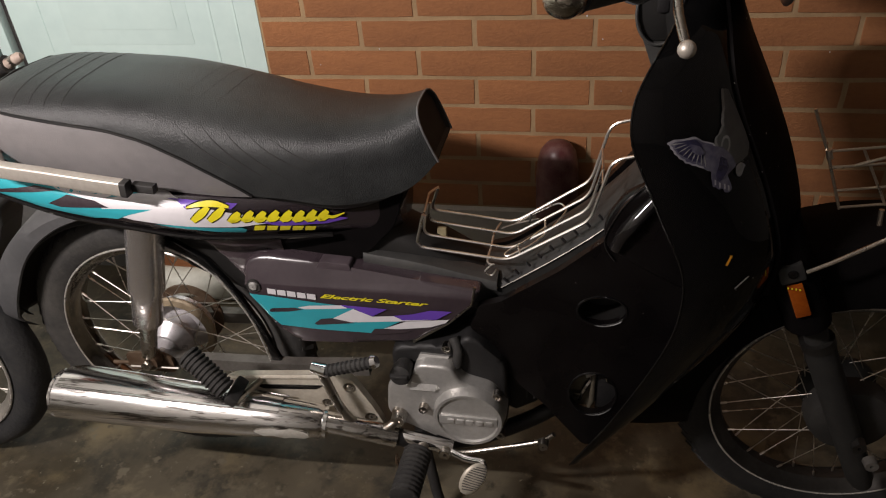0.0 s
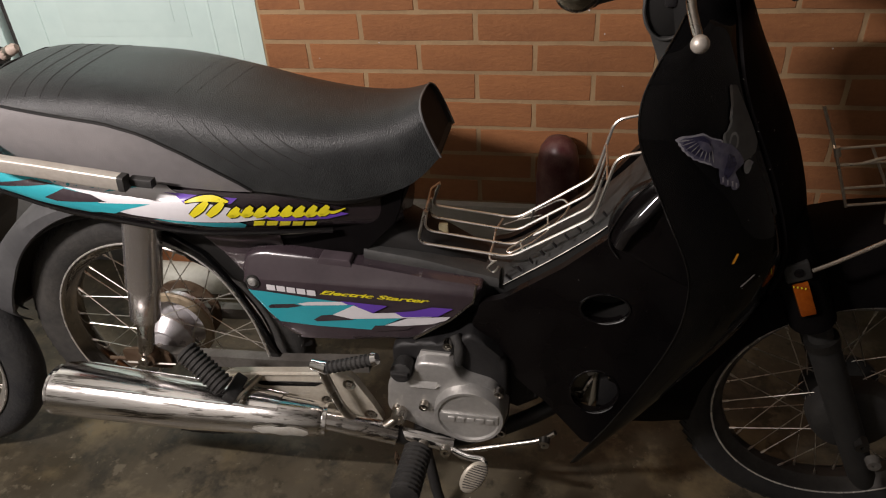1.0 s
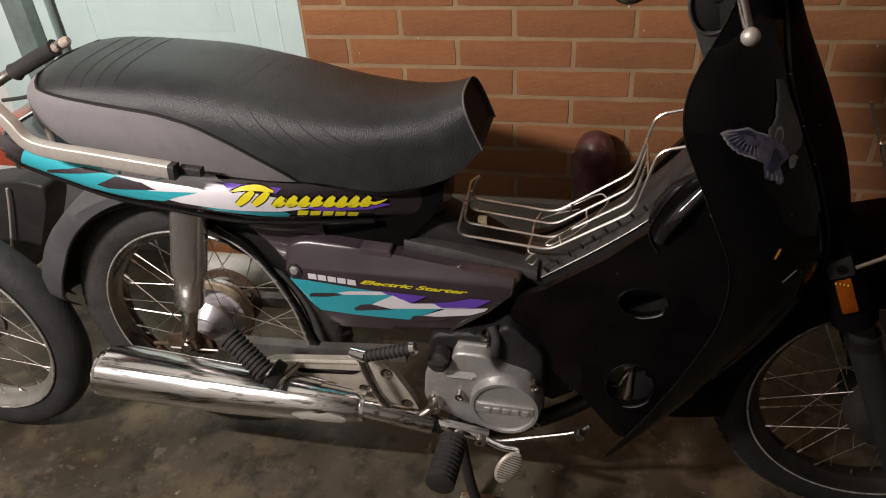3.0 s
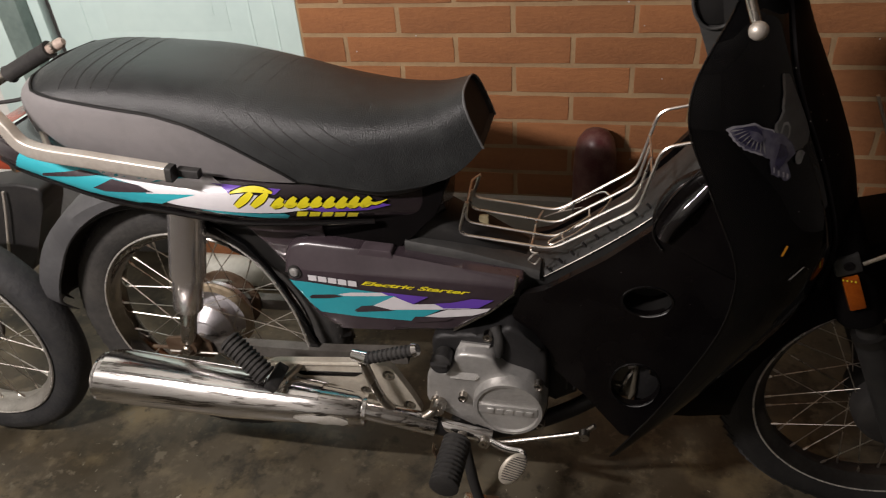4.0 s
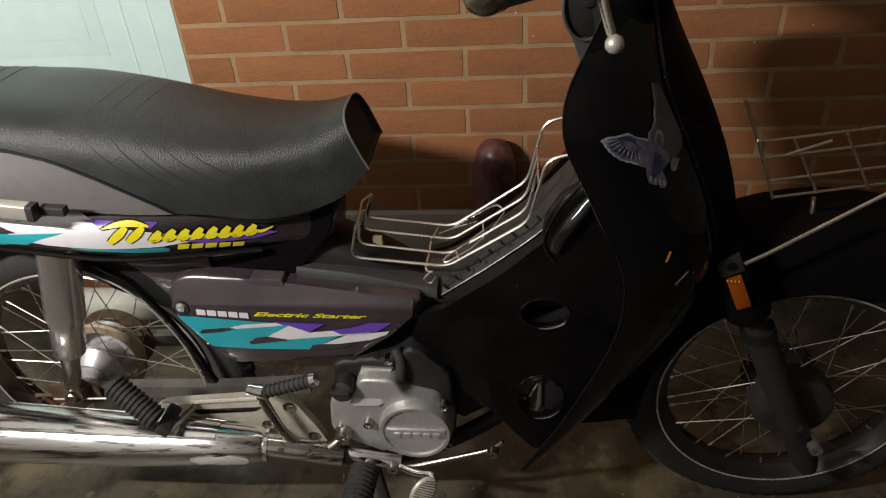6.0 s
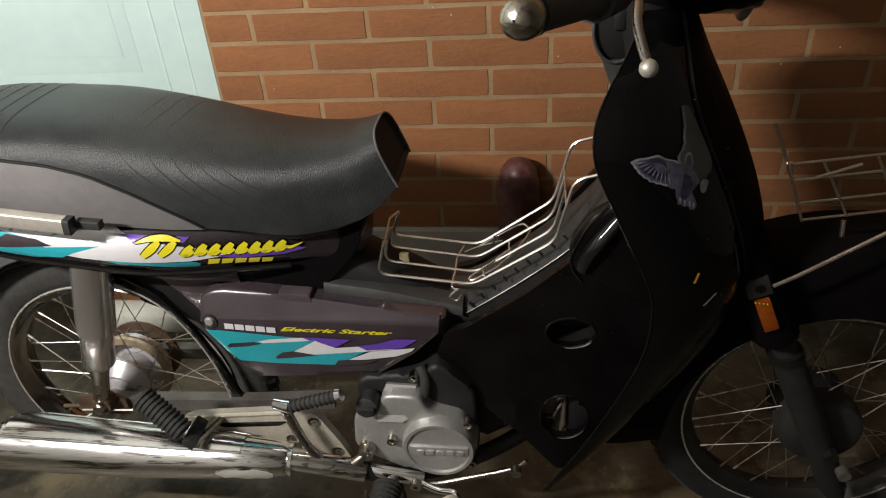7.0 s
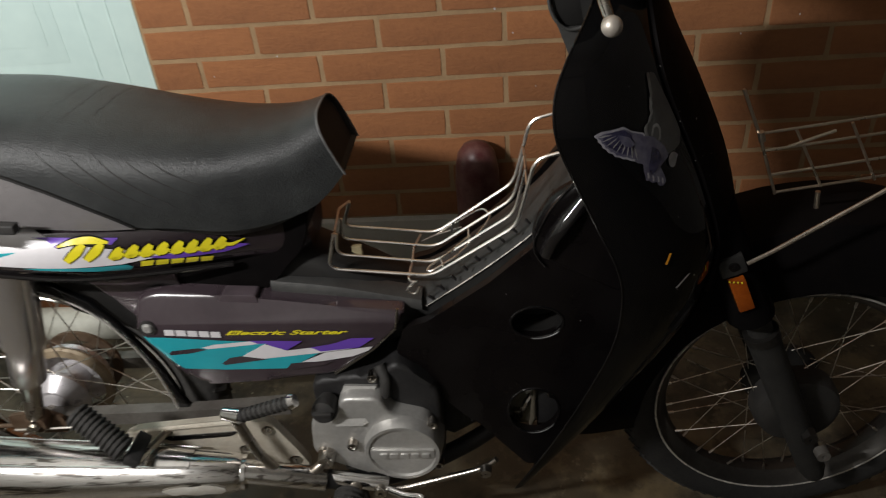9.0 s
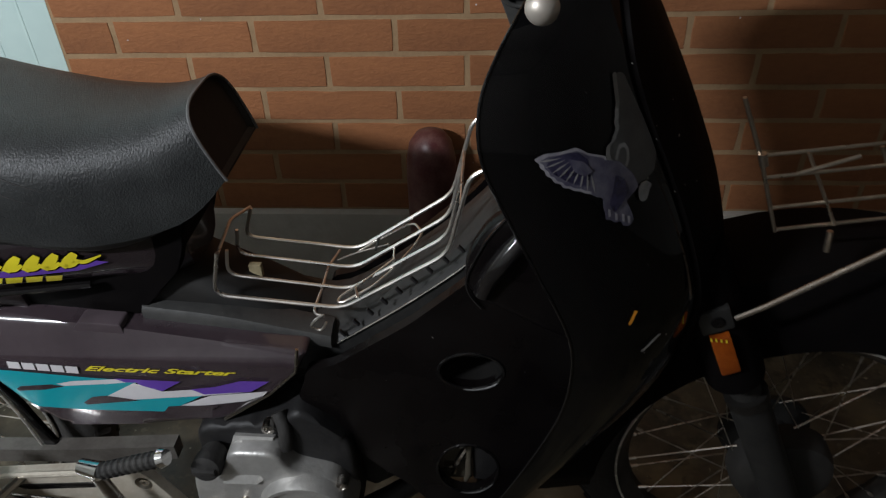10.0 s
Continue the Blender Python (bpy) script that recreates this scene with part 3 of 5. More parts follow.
def hull(rows, power=0.42, n=32):
    bm = B()
    rings = []
    for x, half, top, bottom in rows:
        ring = []
        for j in range(n):
            a = 2 * math.pi * j / n
            c, s = math.cos(a), math.sin(a)
            ring.append(Vector((x, half * math.copysign(abs(c) ** power, c), (top + bottom) / 2 + (top - bottom) / 2 * math.copysign(abs(s) ** 0.7, s))))
        rings.append(ring)
    return loft(bm, rings)


tail = part("tail_cover", hull(TAIL_ROWS), PLUM_GLOSS, bike, "glossy dark plum tail cover", 50)


def tree_of(ob):
    from mathutils.bvhtree import BVHTree
    base = base_of(ob)
    me = ob.data
    return BVHTree.FromPolygons([v.co + base for v in me.vertices], [tuple(p.vertices) for p in me.polygons])


def sticker(name, owner, outline, mat, lift, label="", tree=None, cuts=4):
    """A thin film with an outline in x and z that lies on the near side of a panel."""
    bm = B()
    vs = [bm.verts.new((x, -0.5, z)) for x, z in outline]
    edges = [bm.edges.new((a, b)) for a, b in zip(vs, vs[1:] + vs[:1])]
    bmesh.ops.triangle_fill(bm, edges=edges, use_beauty=True)
    for _ in range(cuts):
        long = [e for e in bm.edges if e.calc_length() > 0.008]
        if not long:
            break
        bmesh.ops.subdivide_edges(bm, edges=long, cuts=1)
        bmesh.ops.triangulate(bm, faces=bm.faces)
    drape(bm, tree, lift + (0.0012 if tree is not None else 0))
    return part(name, bm, mat, owner, label, 60)


def drape(bm, tree, lift):
    last = -0.1
    for v in bm.verts:
        hit = tree.ray_cast(Vector((v.co.x, -0.6, v.co.z)), Vector((0, 1, 0)))
        if hit[0] is not None:
            last = hit[0].y
        v.co.y = (hit[0].y if hit[0] is not None else last) - lift


tail_tree = tree_of(tail)
for name, mat, lift, pts in (
    ("teal_stripe", TEAL, 0.0008, [(-0.139, 0.727), (-0.1, 0.719), (-0.024, 0.708), (0.042, 0.700), (0.084, 0.698), (0.105, 0.675), (0.083, 0.660), (0.052, 0.655), (0.005, 0.662), (-0.046, 0.669), (-0.119, 0.677), (-0.165, 0.688)]),
    ("white_stripe", WHITE, 0.0012, [(-0.024, 0.708), (0.043, 0.702), (0.094, 0.700), (0.131, 0.699), (0.169, 0.693), (0.212, 0.680), (0.26, 0.664), (0.30, 0.652), (0.332, 0.640), (0.268, 0.638), (0.188, 0.648), (0.12, 0.656), (0.093, 0.662), (0.048, 0.688), (0.003, 0.698)]),
    ("dark_spike", PLUM, 0.0016, [(-0.11, 0.690), (-0.103, 0.694), (-0.036, 0.703), (0.002, 0.698), (-0.106, 0.688)]),
    ("dark_spike", PLUM, 0.0016, [(-0.017, 0.678), (0.018, 0.693), (0.061, 0.686), (0.084, 0.676), (0.002, 0.673)]),
    ("teal_spike", TEAL, 0.0016, [(0.080, 0.689), (0.113, 0.699), (0.133, 0.693)]),
    ("teal_spike", TEAL, 0.0014, [(0.003, 0.673), (0.152, 0.675), (0.112, 0.665), (0.092, 0.657), (0.057, 0.659)]),
    ("purple_stripe", PURPLE, 0.0016, [(0.170, 0.688), (0.19, 0.687), (0.229, 0.683), (0.274, 0.676), (0.265, 0.669), (0.22, 0.678), (0.203, 0.675), (0.189, 0.685)]),
    ("purple_stripe", PURPLE, 0.0014, [(0.300, 0.642), (0.413, 0.639), (0.424, 0.635), (0.393, 0.629), (0.329, 0.632)]),
    ("teal_stripe", TEAL, 0.0014, [(0.150, 0.651), (0.18, 0.649), (0.273, 0.636), (0.279, 0.631), (0.273, 0.624), (0.242, 0.631), (0.206, 0.640)]),
    ("white_stripe", WHITE, 0.0010, [(0.10, 0.7045), (0.15, 0.7015), (0.22, 0.6945), (0.275, 0.684), (0.22, 0.6915), (0.15, 0.6985)]),
):
    sticker(name, tail, pts, mat, lift, tree=tail_tree)
def stroke(points, widths, n=6):
    """The outline of a brush stroke along a smooth line."""
    mid = curve([(x, 0, z) for x, z in points], n)
    size = [p.x for p in curve([(w, 0, 0) for w in widths], n)]
    left, right = [], []
    for i, p in enumerate(mid):
        d = (mid[min(i + 1, len(mid) - 1)] - mid[max(i - 1, 0)]).normalized()
        q = Vector((-d.z, 0, d.x)) * max(0.0004, size[i] / 2)
        left.append((p.x + q.x, p.z + q.z))
        right.append((p.x - q.x, p.z - q.z))
    return left + right[::-1]


# a long flourish, then slanted dashes of uneven height and a tapering tail
STROKES = [
    ([(0.203, 0.6770), (0.222, 0.6800), (0.243, 0.6785), (0.262, 0.6725)], [0.002, 0.0060, 0.0075, 0.003]),
    ([(0.234, 0.6755), (0.223, 0.6665), (0.209, 0.6560)], [0.0065, 0.0115, 0.0075]),
    ([(0.255, 0.6725), (0.245, 0.6635), (0.232, 0.6540)], [0.0065, 0.0115, 0.0075]),
    ([(0.394, 0.6440), (0.403, 0.6400), (0.420, 0.6455)], [0.004, 0.0050, 0.0015]),
]
for k, (x, top, low) in enumerate(((0.262, 0.6630, 0.6490), (0.280, 0.6625, 0.6475), (0.297, 0.6600, 0.6450), (0.315, 0.6590, 0.6440), (0.333, 0.6570, 0.6415), (0.350, 0.6550, 0.6390), (0.367, 0.6540, 0.6375), (0.384, 0.6520, 0.6370))):
    STROKES.append(([(x + 0.013, top), (x + 0.006, (top + low) / 2 + 0.0005), (x - 0.003, low)], [0.0065, 0.0104, 0.0070]))
    STROKES.append(([(x - 0.002, low + 0.0015), (x + 0.006, low + 0.0010), (x + 0.014, low + 0.0055)], [0.0040, 0.0056, 0.0034]))
emblem = None
for points, widths in STROKES:
    line = stroke(points, widths)
    if emblem is None:
        emblem = sticker("emblem", tail, line, YELLOW, 0.0023, "bright yellow slanted brush strokes", tree=tail_tree, cuts=3)
    else:
        sticker("emblem_stroke", emblem, line, YELLOW, 0.0023, tree=tail_tree, cuts=3)
    sticker("stroke_border", emblem, stroke(points, [w + 0.0028 for w in widths]), BLACK, 0.0019, tree=tail_tree, cuts=3)
for k in range(5):
    a, b = 0.288 + 0.0175 * k, 0.302 + 0.0175 * k
    za, zb = 0.6375 - 0.148 * (a - 0.293), 0.6375 - 0.148 * (b - 0.293)
    sticker("yellow_bar", tail, [(a + 0.004, za), (b + 0.005, zb), (b, zb - 0.0085), (a, za - 0.0095)], YELLOW, 0.0021, tree=tail_tree)
part("screw", lathe(B(), [(0.001, -0.003), (0.004, -0.002), (0.0045, 0.002), (0.001, 0.002)], (0.435, -0.070, 0.66), seg=12), STEEL, tail)

# lower edge trim of the tail cover
bm = B()
tube(bm, [Vector((x, -h * 0.93, b + 0.006)) for x, h, t, b in TAIL_ROWS if x < 0.40], 0.0042, 8)
part("lower_trim", bm, BLACK, tail)


# -- grab rail, tail lamp, rear fender --
def bar(bm, points, w, h, r=0.3):
    """A bar of rounded rectangular section along a line."""
    pts = [Vector(p) for p in points]
    rings = []
    for i, p in enumerate(pts):
        d = (pts[min(i + 1, len(pts) - 1)] - pts[max(i - 1, 0)]).normalized()
        side = d.cross(Vector((0, 0, 1))).normalized()
        up = side.cross(d)
        ring = []
        for cx, cz, a0 in ((1, 1, 0), (-1, 1, 90), (-1, -1, 180), (1, -1, 270)):
            for k in range(4):
                a = radians(a0 + 30 * k)
                ring.append(p + side * (w / 2) * (cx * (1 - r) + r * math.cos(a)) + up * (h / 2) * (cz * (1 - r) + r * math.sin(a)))
        rings.append(ring)
    return loft(bm, rings)


def rail():
    side = [(0.138, -0.163, 0.7245), (0.03, -0.163, 0.738), (-0.075, -0.160, 0.752), (-0.108, -0.157, 0.788), (-0.16, -0.150, 0.835), (-0.30, -0.12, 0.875), (-0.36, -0.05, 0.88)]
    r = part("grab_rail", bar(B(), curve(side, 6), 0.017, 0.0215), RAIL, bike, "worn chrome grab rail beside the seat")
    part("far_rail", bar(B(), curve([(0.138, 0.163, 0.7245), (0.03, 0.163, 0.738), (-0.09, 0.158, 0.745)], 6), 0.017, 0.0215), RAIL, r)
    for s in (-1, 1):
        part("end_cap", bar(B(), [(0.137, s * 0.163, 0.7246), (0.146, s * 0.163, 0.7235)], 0.0180, 0.0225), RUBBER, r)
        part("stay", tube(B(), [(-0.05, s * 0.155, 0.748), (-0.10, s * 0.10, 0.752)], 0.005, 8), STEEL, r)
        part("pad", bar(B(), [(0.145, s * 0.150, 0.7200), (0.177, s * 0.150, 0.7175)], 0.013, 0.0125), RUBBER, r)


rail()
bm = B()
box(bm, -0.25, -0.195, -0.085, 0.085, 0.668, 0.735, 0.014)
lamp_part = part("tail_lamp", bm, material("red_lens", (0.30, 0.06, 0.03), 0.25, second=(0.22, 0.04, 0.02), scale=30, coat=0.5), bike, "dull red tail lamp lens")
part("lens_rim", tube(B(), rounded([(-0.197, -0.088, 0.668), (-0.197, -0.088, 0.737), (-0.197, 0.088, 0.737), (-0.197, 0.088, 0.668)], 0.01, closed=True), 0.003, 6, closed=True), CHROME, lamp_part)


def fender(name, cx, cz, r, a0, a1, half, mat, skirt, owner, taper=False):
    """A curved mudguard with turned-down sides, from angle a0 to a1 round the axle."""
    rings = []
    for k in range(29):
        a = radians(a0 + (a1 - a0) * k / 28)
        tip = min(1.0, (28 - k) / 5 + 0.45)
        deep = skirt * (0.1 + 0.9 * min(1, k / 20)) if taper else skirt
        ring = []
        for y, d in ((-half, -deep), (-half, -deep * 0.4), (-half * 0.85, 0), (-half * 0.4, 0.006), (0, 0.009), (half * 0.4, 0.006), (half * 0.85, 0), (half, -deep * 0.4), (half, -deep)):
            ring.append(Vector((cx + (r + d) * math.cos(a), y * tip, cz + (r + d) * math.sin(a))))
        ring += [Vector((cx + (p - Vector((cx, p.y, cz))).length * math.cos(a) * 0.992, p.y * 0.95, cz + (p - Vector((cx, p.y, cz))).length * math.sin(a) * 0.992)) for p in reversed(ring)]
        rings.append(ring)
    return part(name, loft(B(), rings), mat, owner)


fender("rear_fender", 0.020, 0.319, 0.316, 72, 176, 0.074, FENDER, 0.046, bike, True)
fender("fender_liner", 0.020, 0.319, 0.296, 72, 172, 0.060, DULL_BLACK, 0.016, bike)
fender("front_fender", 1.196, 0.279, 0.343, 35, 192, 0.070, FRONT_BLACK, 0.10, bike)
bow = [(0.277, 79), (0.272, 68), (0.265, 57), (0.250, 46), (0.239, 36), (0.233, 22), (0.232, 9), (0.244, -2), (0.224, -4), (0.219, 10), (0.225, 25), (0.234, 38), (0.246, 50), (0.254, 62), (0.258, 76)]
part("inner_fender", plate(B(), [(0.020 + r * math.cos(radians(a)), 0.319 + r * math.sin(radians(a))) for r, a in bow], -0.068, -0.059, 0.003, 3), BLACK, bike, "glossy black inner mudguard", 40)
part("mudguard_edge", tube(B(), curve([(0.020 + (r - 0.002) * math.cos(radians(a)), -0.0685, 0.319 + (r - 0.002) * math.sin(radians(a))) for r, a in bow[8:]], 4), 0.0015, 6), RIM_LIP, bike)

# -- shock absorbers --
way = Vector((0.083, 0, 0.300))
foot = Vector((0.021, -0.098, 0.335))


def up(t):
    return foot + way * t


sh = part("shock_absorber", tube(B(), [up(0.54), up(0.545), up(1.0)], [0.0265, 0.0292, 0.0292], 32), SHOCK, bike, "chrome rear shock absorber")
part("inner_sleeve", tube(B(), [up(0.30), up(0.31), up(0.55)], [0.0225, 0.0250, 0.0250], 28), SHOCK, sh)
part("lower_body", tube(B(), [up(0.04), up(0.08), up(0.22), up(0.31)], [0.0125, 0.0135, 0.0145, 0.0185], 20), STEEL, sh)
part("eye", lathe(B(), [(0.006, -0.012), (0.016, -0.012), (0.018, 0), (0.016, 0.012), (0.006, 0.012)], (0.024, -0.095, 0.335), seg=24), RUST, sh)
part("nut", lathe(B(), [(0.001, -0.01), (0.009, -0.01), (0.010, 0.006), (0.001, 0.006)], (0.024, -0.108, 0.335), seg=6), STEEL, sh)

# -- side cover, with its stripes --
cover_bm = plate(B(), xz(rounded(flat([(0.243, 0.530), (0.248, 0.562), (0.272, 0.574), (0.37, 0.572), (0.45, 0.566), (0.52, 0.558), (0.622, 0.541), (0.611, 0.503), (0.573, 0.469), (0.511, 0.422), (0.403, 0.414), (0.332, 0.410), (0.308, 0.411), (0.286, 0.439), (0.246, 0.497)]), 0.012, closed=True)), -0.1005, -0.03, 0.016, 5)
# the upper third of the cover leans inwards
bmesh.ops.bisect_plane(cover_bm, geom=cover_bm.verts[:] + cover_bm.edges[:] + cover_bm.faces[:], plane_co=(0.25, 0, 0.524), plane_no=(0.02, 0, 1))
for v in cover_bm.verts:
    over = v.co.z - 0.524 + 0.02 * (v.co.x - 0.25)
    if over > 0:
        v.co.z -= over * min(0.65, max(0.08, 0.08 + 1.45 * (v.co.x - 0.25)))
        if v.co.y < -0.05:
            v.co.y += over * 0.32
cover = part("side_cover", cover_bm, PLUM, bike, "glossy plum side cover with teal and white stripes", 40)
cover_tree = tree_of(cover)
for name, mat, lift, pts in (
    ("teal_stripe", TEAL, 0.0008, [(0.248, 0.503), (0.277, 0.502), (0.368, 0.493), (0.426, 0.489), (0.40, 0.468), (0.495, 0.467), (0.447, 0.439), (0.405, 0.439), (0.354, 0.439), (0.293, 0.443), (0.276, 0.461), (0.255, 0.494)]),
    ("dark_spike", PLUM, 0.0012, [(0.278, 0.473), (0.284, 0.477), (0.322, 0.481), (0.336, 0.478), (0.311, 0.472), (0.279, 0.469)]),
    ("white_stripe", WHITE, 0.0012, [(0.328, 0.482), (0.348, 0.487), (0.405, 0.492), (0.430, 0.489), (0.392, 0.484), (0.337, 0.479)]),
    ("purple_stripe", PURPLE, 0.0016, [(0.399, 0.493), (0.475, 0.490), (0.450, 0.474), (0.429, 0.482), (0.423, 0.487), (0.411, 0.487)]),
    ("white_stripe", WHITE, 0.0012, [(0.383, 0.464), (0.420, 0.486), (0.429, 0.482), (0.450, 0.473), (0.484, 0.477), (0.496, 0.474), (0.544, 0.474), (0.492, 0.467), (0.408, 0.458)]),
    ("dark_spike", PLUM, 0.0018, [(0.351, 0.452), (0.364, 0.462), (0.382, 0.465), (0.420, 0.458), (0.355, 0.449)]),
    ("purple_stripe", PURPLE, 0.0016, [(0.484, 0.478), (0.514, 0.483), (0.544, 0.493), (0.577, 0.493), (0.553, 0.476), (0.498, 0.470)]),
    ("white_stripe", WHITE, 0.0014, [(0.463, 0.449), (0.504, 0.468), (0.572, 0.477), (0.566, 0.470), (0.543, 0.460), (0.497, 0.452)]),
    ("dark_spike", PLUM, 0.0018, [(0.444, 0.440), (0.451, 0.449), (0.469, 0.451), (0.512, 0.452), (0.500, 0.445), (0.450, 0.437)]),
):
    sticker(name, cover, pts, mat, lift, tree=cover_tree)
for k in range(5):
    a = 0.2825 + 0.0163 * k
    za = 0.5165 - 0.085 * (a - 0.2825)
    sticker("white_block", cover, [(a, za), (a + 0.0138, za - 0.001), (a + 0.0132, za - 0.0115), (a - 0.0008, za - 0.0105)], WHITE, 0.0012, tree=cover_tree)


def lettering(text, owner, at, size, width, slope, shear, mat, tree, lift):
    """Words of flat vinyl on the near side of a panel."""
    cu = bpy.data.curves.new("words", "FONT")
    cu.offset = 0.0003
    cu.body, cu.size, cu.shear = text, size, shear
    tmp = bpy.data.objects.new("words", cu)
    me = bpy.data.meshes.new_from_object(tmp)
    bm = B()
    bm.from_mesh(me)
    bpy.data.objects.remove(tmp)
    bpy.data.curves.remove(cu)
    bpy.data.meshes.remove(me)
    bmesh.ops.triangulate(bm, faces=bm.faces)
    w = max(v.co.x for v in bm.verts)
    for v in bm.verts:
        x = v.co.x * width / w
        v.co = Vector((at[0] + x, -0.5, at[1] + v.co.y + slope * x))
    drape(bm, tree, lift)
    return part("lettering", bm, mat, owner, "yellow slanted lettering", 60)


lettering("Electric Starter", cover, (0.367, 0.5035), 0.0105, 0.174, -0.022, 0.45, YELLOW, cover_tree, 0.0014)
screw = part("screw", lathe(B(), [(0.001, -0.004), (0.006, -0.0035), (0.0085, 0.0), (0.0085, 0.004), (0.001, 0.004)], (0.260, -0.102, 0.519), seg=20), ALUMINIUM, cover)
part("washer", lathe(B(), [(0.009, -0.001), (0.0115, -0.001), (0.0115, 0.003), (0.009, 0.003)], (0.260, -0.102, 0.519), seg=20), RUBBER, cover)
part("latch_tab", plate(B(), xz(rounded(flat([(0.355, 0.538), (0.372, 0.563), (0.419, 0.560), (0.423, 0.536)]), 0.004, closed=True)), -0.088, -0.066, 0.004), material("faded_plum", (0.075, 0.058, 0.066), 0.4, second=(0.055, 0.042, 0.048), scale=20), cover)
part("edge_bead", tube(B(), [(0.613, -0.098, 0.538), (0.607, -0.099, 0.505), (0.571, -0.099, 0.468), (0.511, -0.099, 0.424)], 0.0022, 6), STEEL, cover)

# -- frame, tunnel and inner parts --
part("frame_spine", hull([(0.12, 0.05, 0.60, 0.50), (0.25, 0.06, 0.62, 0.44), (0.45, 0.052, 0.62, 0.43), (0.56, 0.05, 0.56, 0.42), (0.62, 0.05, 0.52, 0.42)], n=20), DULL_BLACK, bike)
TUNNEL = [(0.40, 0.560, 0.040), (0.50, 0.545, 0.052), (0.58, 0.523, 0.056), (0.645, 0.515, 0.058), (0.737, 0.578, 0.058), (0.806, 0.640, 0.058), (0.862, 0.712, 0.056), (0.90, 0.80, 0.05)]
bm = B()
loft(bm, [[Vector((p.x, y, p.z + dz)) for y, dz in ((-p.y, -0.05), (-p.y, -0.004), (-p.y * 0.9, 0.002), (-p.y * 0.4, 0.008), (p.y * 0.4, 0.008), (p.y * 0.9, 0.002), (p.y, -0.004), (p.y, -0.05))] for p in curve([(x, h, z) for x, z, h in TUNNEL], 4)])
tunnel = part("frame_tunnel", bm, material("dusty_black_plastic", (0.014, 0.014, 0.014), 0.55, second=(0.032, 0.031, 0.029), scale=22, bump=0.15), bike)
part("edge_strip", tube(B(), curve([(0.648, -0.060, 0.512), (0.737, -0.060, 0.577), (0.806, -0.060, 0.637), (0.861, -0.058, 0.709)], 6), 0.0010, 6), STEEL, tunnel)
centre = xz(rounded(flat([(0.20, 0.63), (0.45, 0.70), (0.552, 0.732), (0.535, 0.71), (0.511, 0.688), (0.498, 0.64), (0.488, 0.612), (0.452, 0.576), (0.429, 0.552), (0.40, 0.53), (0.30, 0.545), (0.24, 0.585)]), 0.010, closed=True))
# near-black, the seat's shade on these panels put into the paint
for s in (-1, 1):
    part("centre_cover", plate(B(), centre, *((-0.060, 0.0) if s < 0 else (0.0, 0.060)), 0.01 if s < 0 else 0, 3), FRONT_BLACK, bike)
part("inner_panel", plate(B(), xz(rounded(flat([(0.112, 0.635), (0.30, 0.62), (0.31, 0.54), (0.262, 0.485), (0.235, 0.50), (0.205, 0.545), (0.160, 0.595)]), 0.008, closed=True)), -0.066, -0.03, 0.004), PLUM, bike)
GREY_PLASTIC = material("dusty_grey_plastic", (0.026, 0.026, 0.026), 0.5, second=(0.052, 0.051, 0.048), scale=18, bump=0.2)
bm = B()
loft(bm, [[Vector((x, y, z + dz)) for y, dz in ((-0.066, -0.002), (-0.066, 0.006), (-0.062, 0.012), (-0.045, 0.016), (-0.03, 0.013), (-0.03, -0.010))] for x, z in ((0.435, 0.553), (0.50, 0.544), (0.537, 0.537), (0.60, 0.522), (0.642, 0.512))])
part("foot_strip", bm, GREY_PLASTIC, bike, "dusty grey plastic strip on the frame")
for k in range(9):
    a = k / 8
    x, z = 0.655 + 0.135 * a, 0.535 + 0.118 * a + 0.004 * math.sin(a * 3)
    bm = B()
    box(bm, x - 0.0014, x + 0.0014, -0.0600, -0.056, z - 0.014, z - 0.004, 0.0004, Matrix.Rotation(-0.72, 4, "Y"))
    part("rib", bm, PLASTIC, tunnel)


def plate_with_holes(outline, holes, y0, y1):
    """A slab with an outline in x and z and round holes (x, z, rx, rz) through it."""
    bm = B()
    edges = []
    loops = [outline] + [[(x + rx * math.cos(a), z + rz * math.sin(a)) for a in (2 * math.pi * j / 24 for j in range(24))] for x, z, rx, rz in holes]
    for lp in loops:
        vs = [bm.verts.new((x, y1, z)) for x, z in lp]
        edges += [bm.edges.new((a, b)) for a, b in zip(vs, vs[1:] + vs[:1])]
    bmesh.ops.triangle_fill(bm, edges=edges, use_beauty=True)
    made = bmesh.ops.extrude_face_region(bm, geom=bm.faces[:])
    for v in made["geom"]:
        if isinstance(v, bmesh.types.BMVert):
            v.co.y = y0
    return bm


outline = xz(rounded(flat([(0.615, 0.50), (0.648, 0.508), (0.737, 0.572), (0.80, 0.63), (0.855, 0.70), (0.955, 0.66), (0.945, 0.53), (0.920, 0.43), (0.855, 0.31), (0.805, 0.222), (0.786, 0.214), (0.746, 0.266), (0.717, 0.306), (0.692, 0.328), (0.665, 0.360), (0.640, 0.425), (0.60, 0.455), (0.612, 0.48)]), 0.012, closed=True))
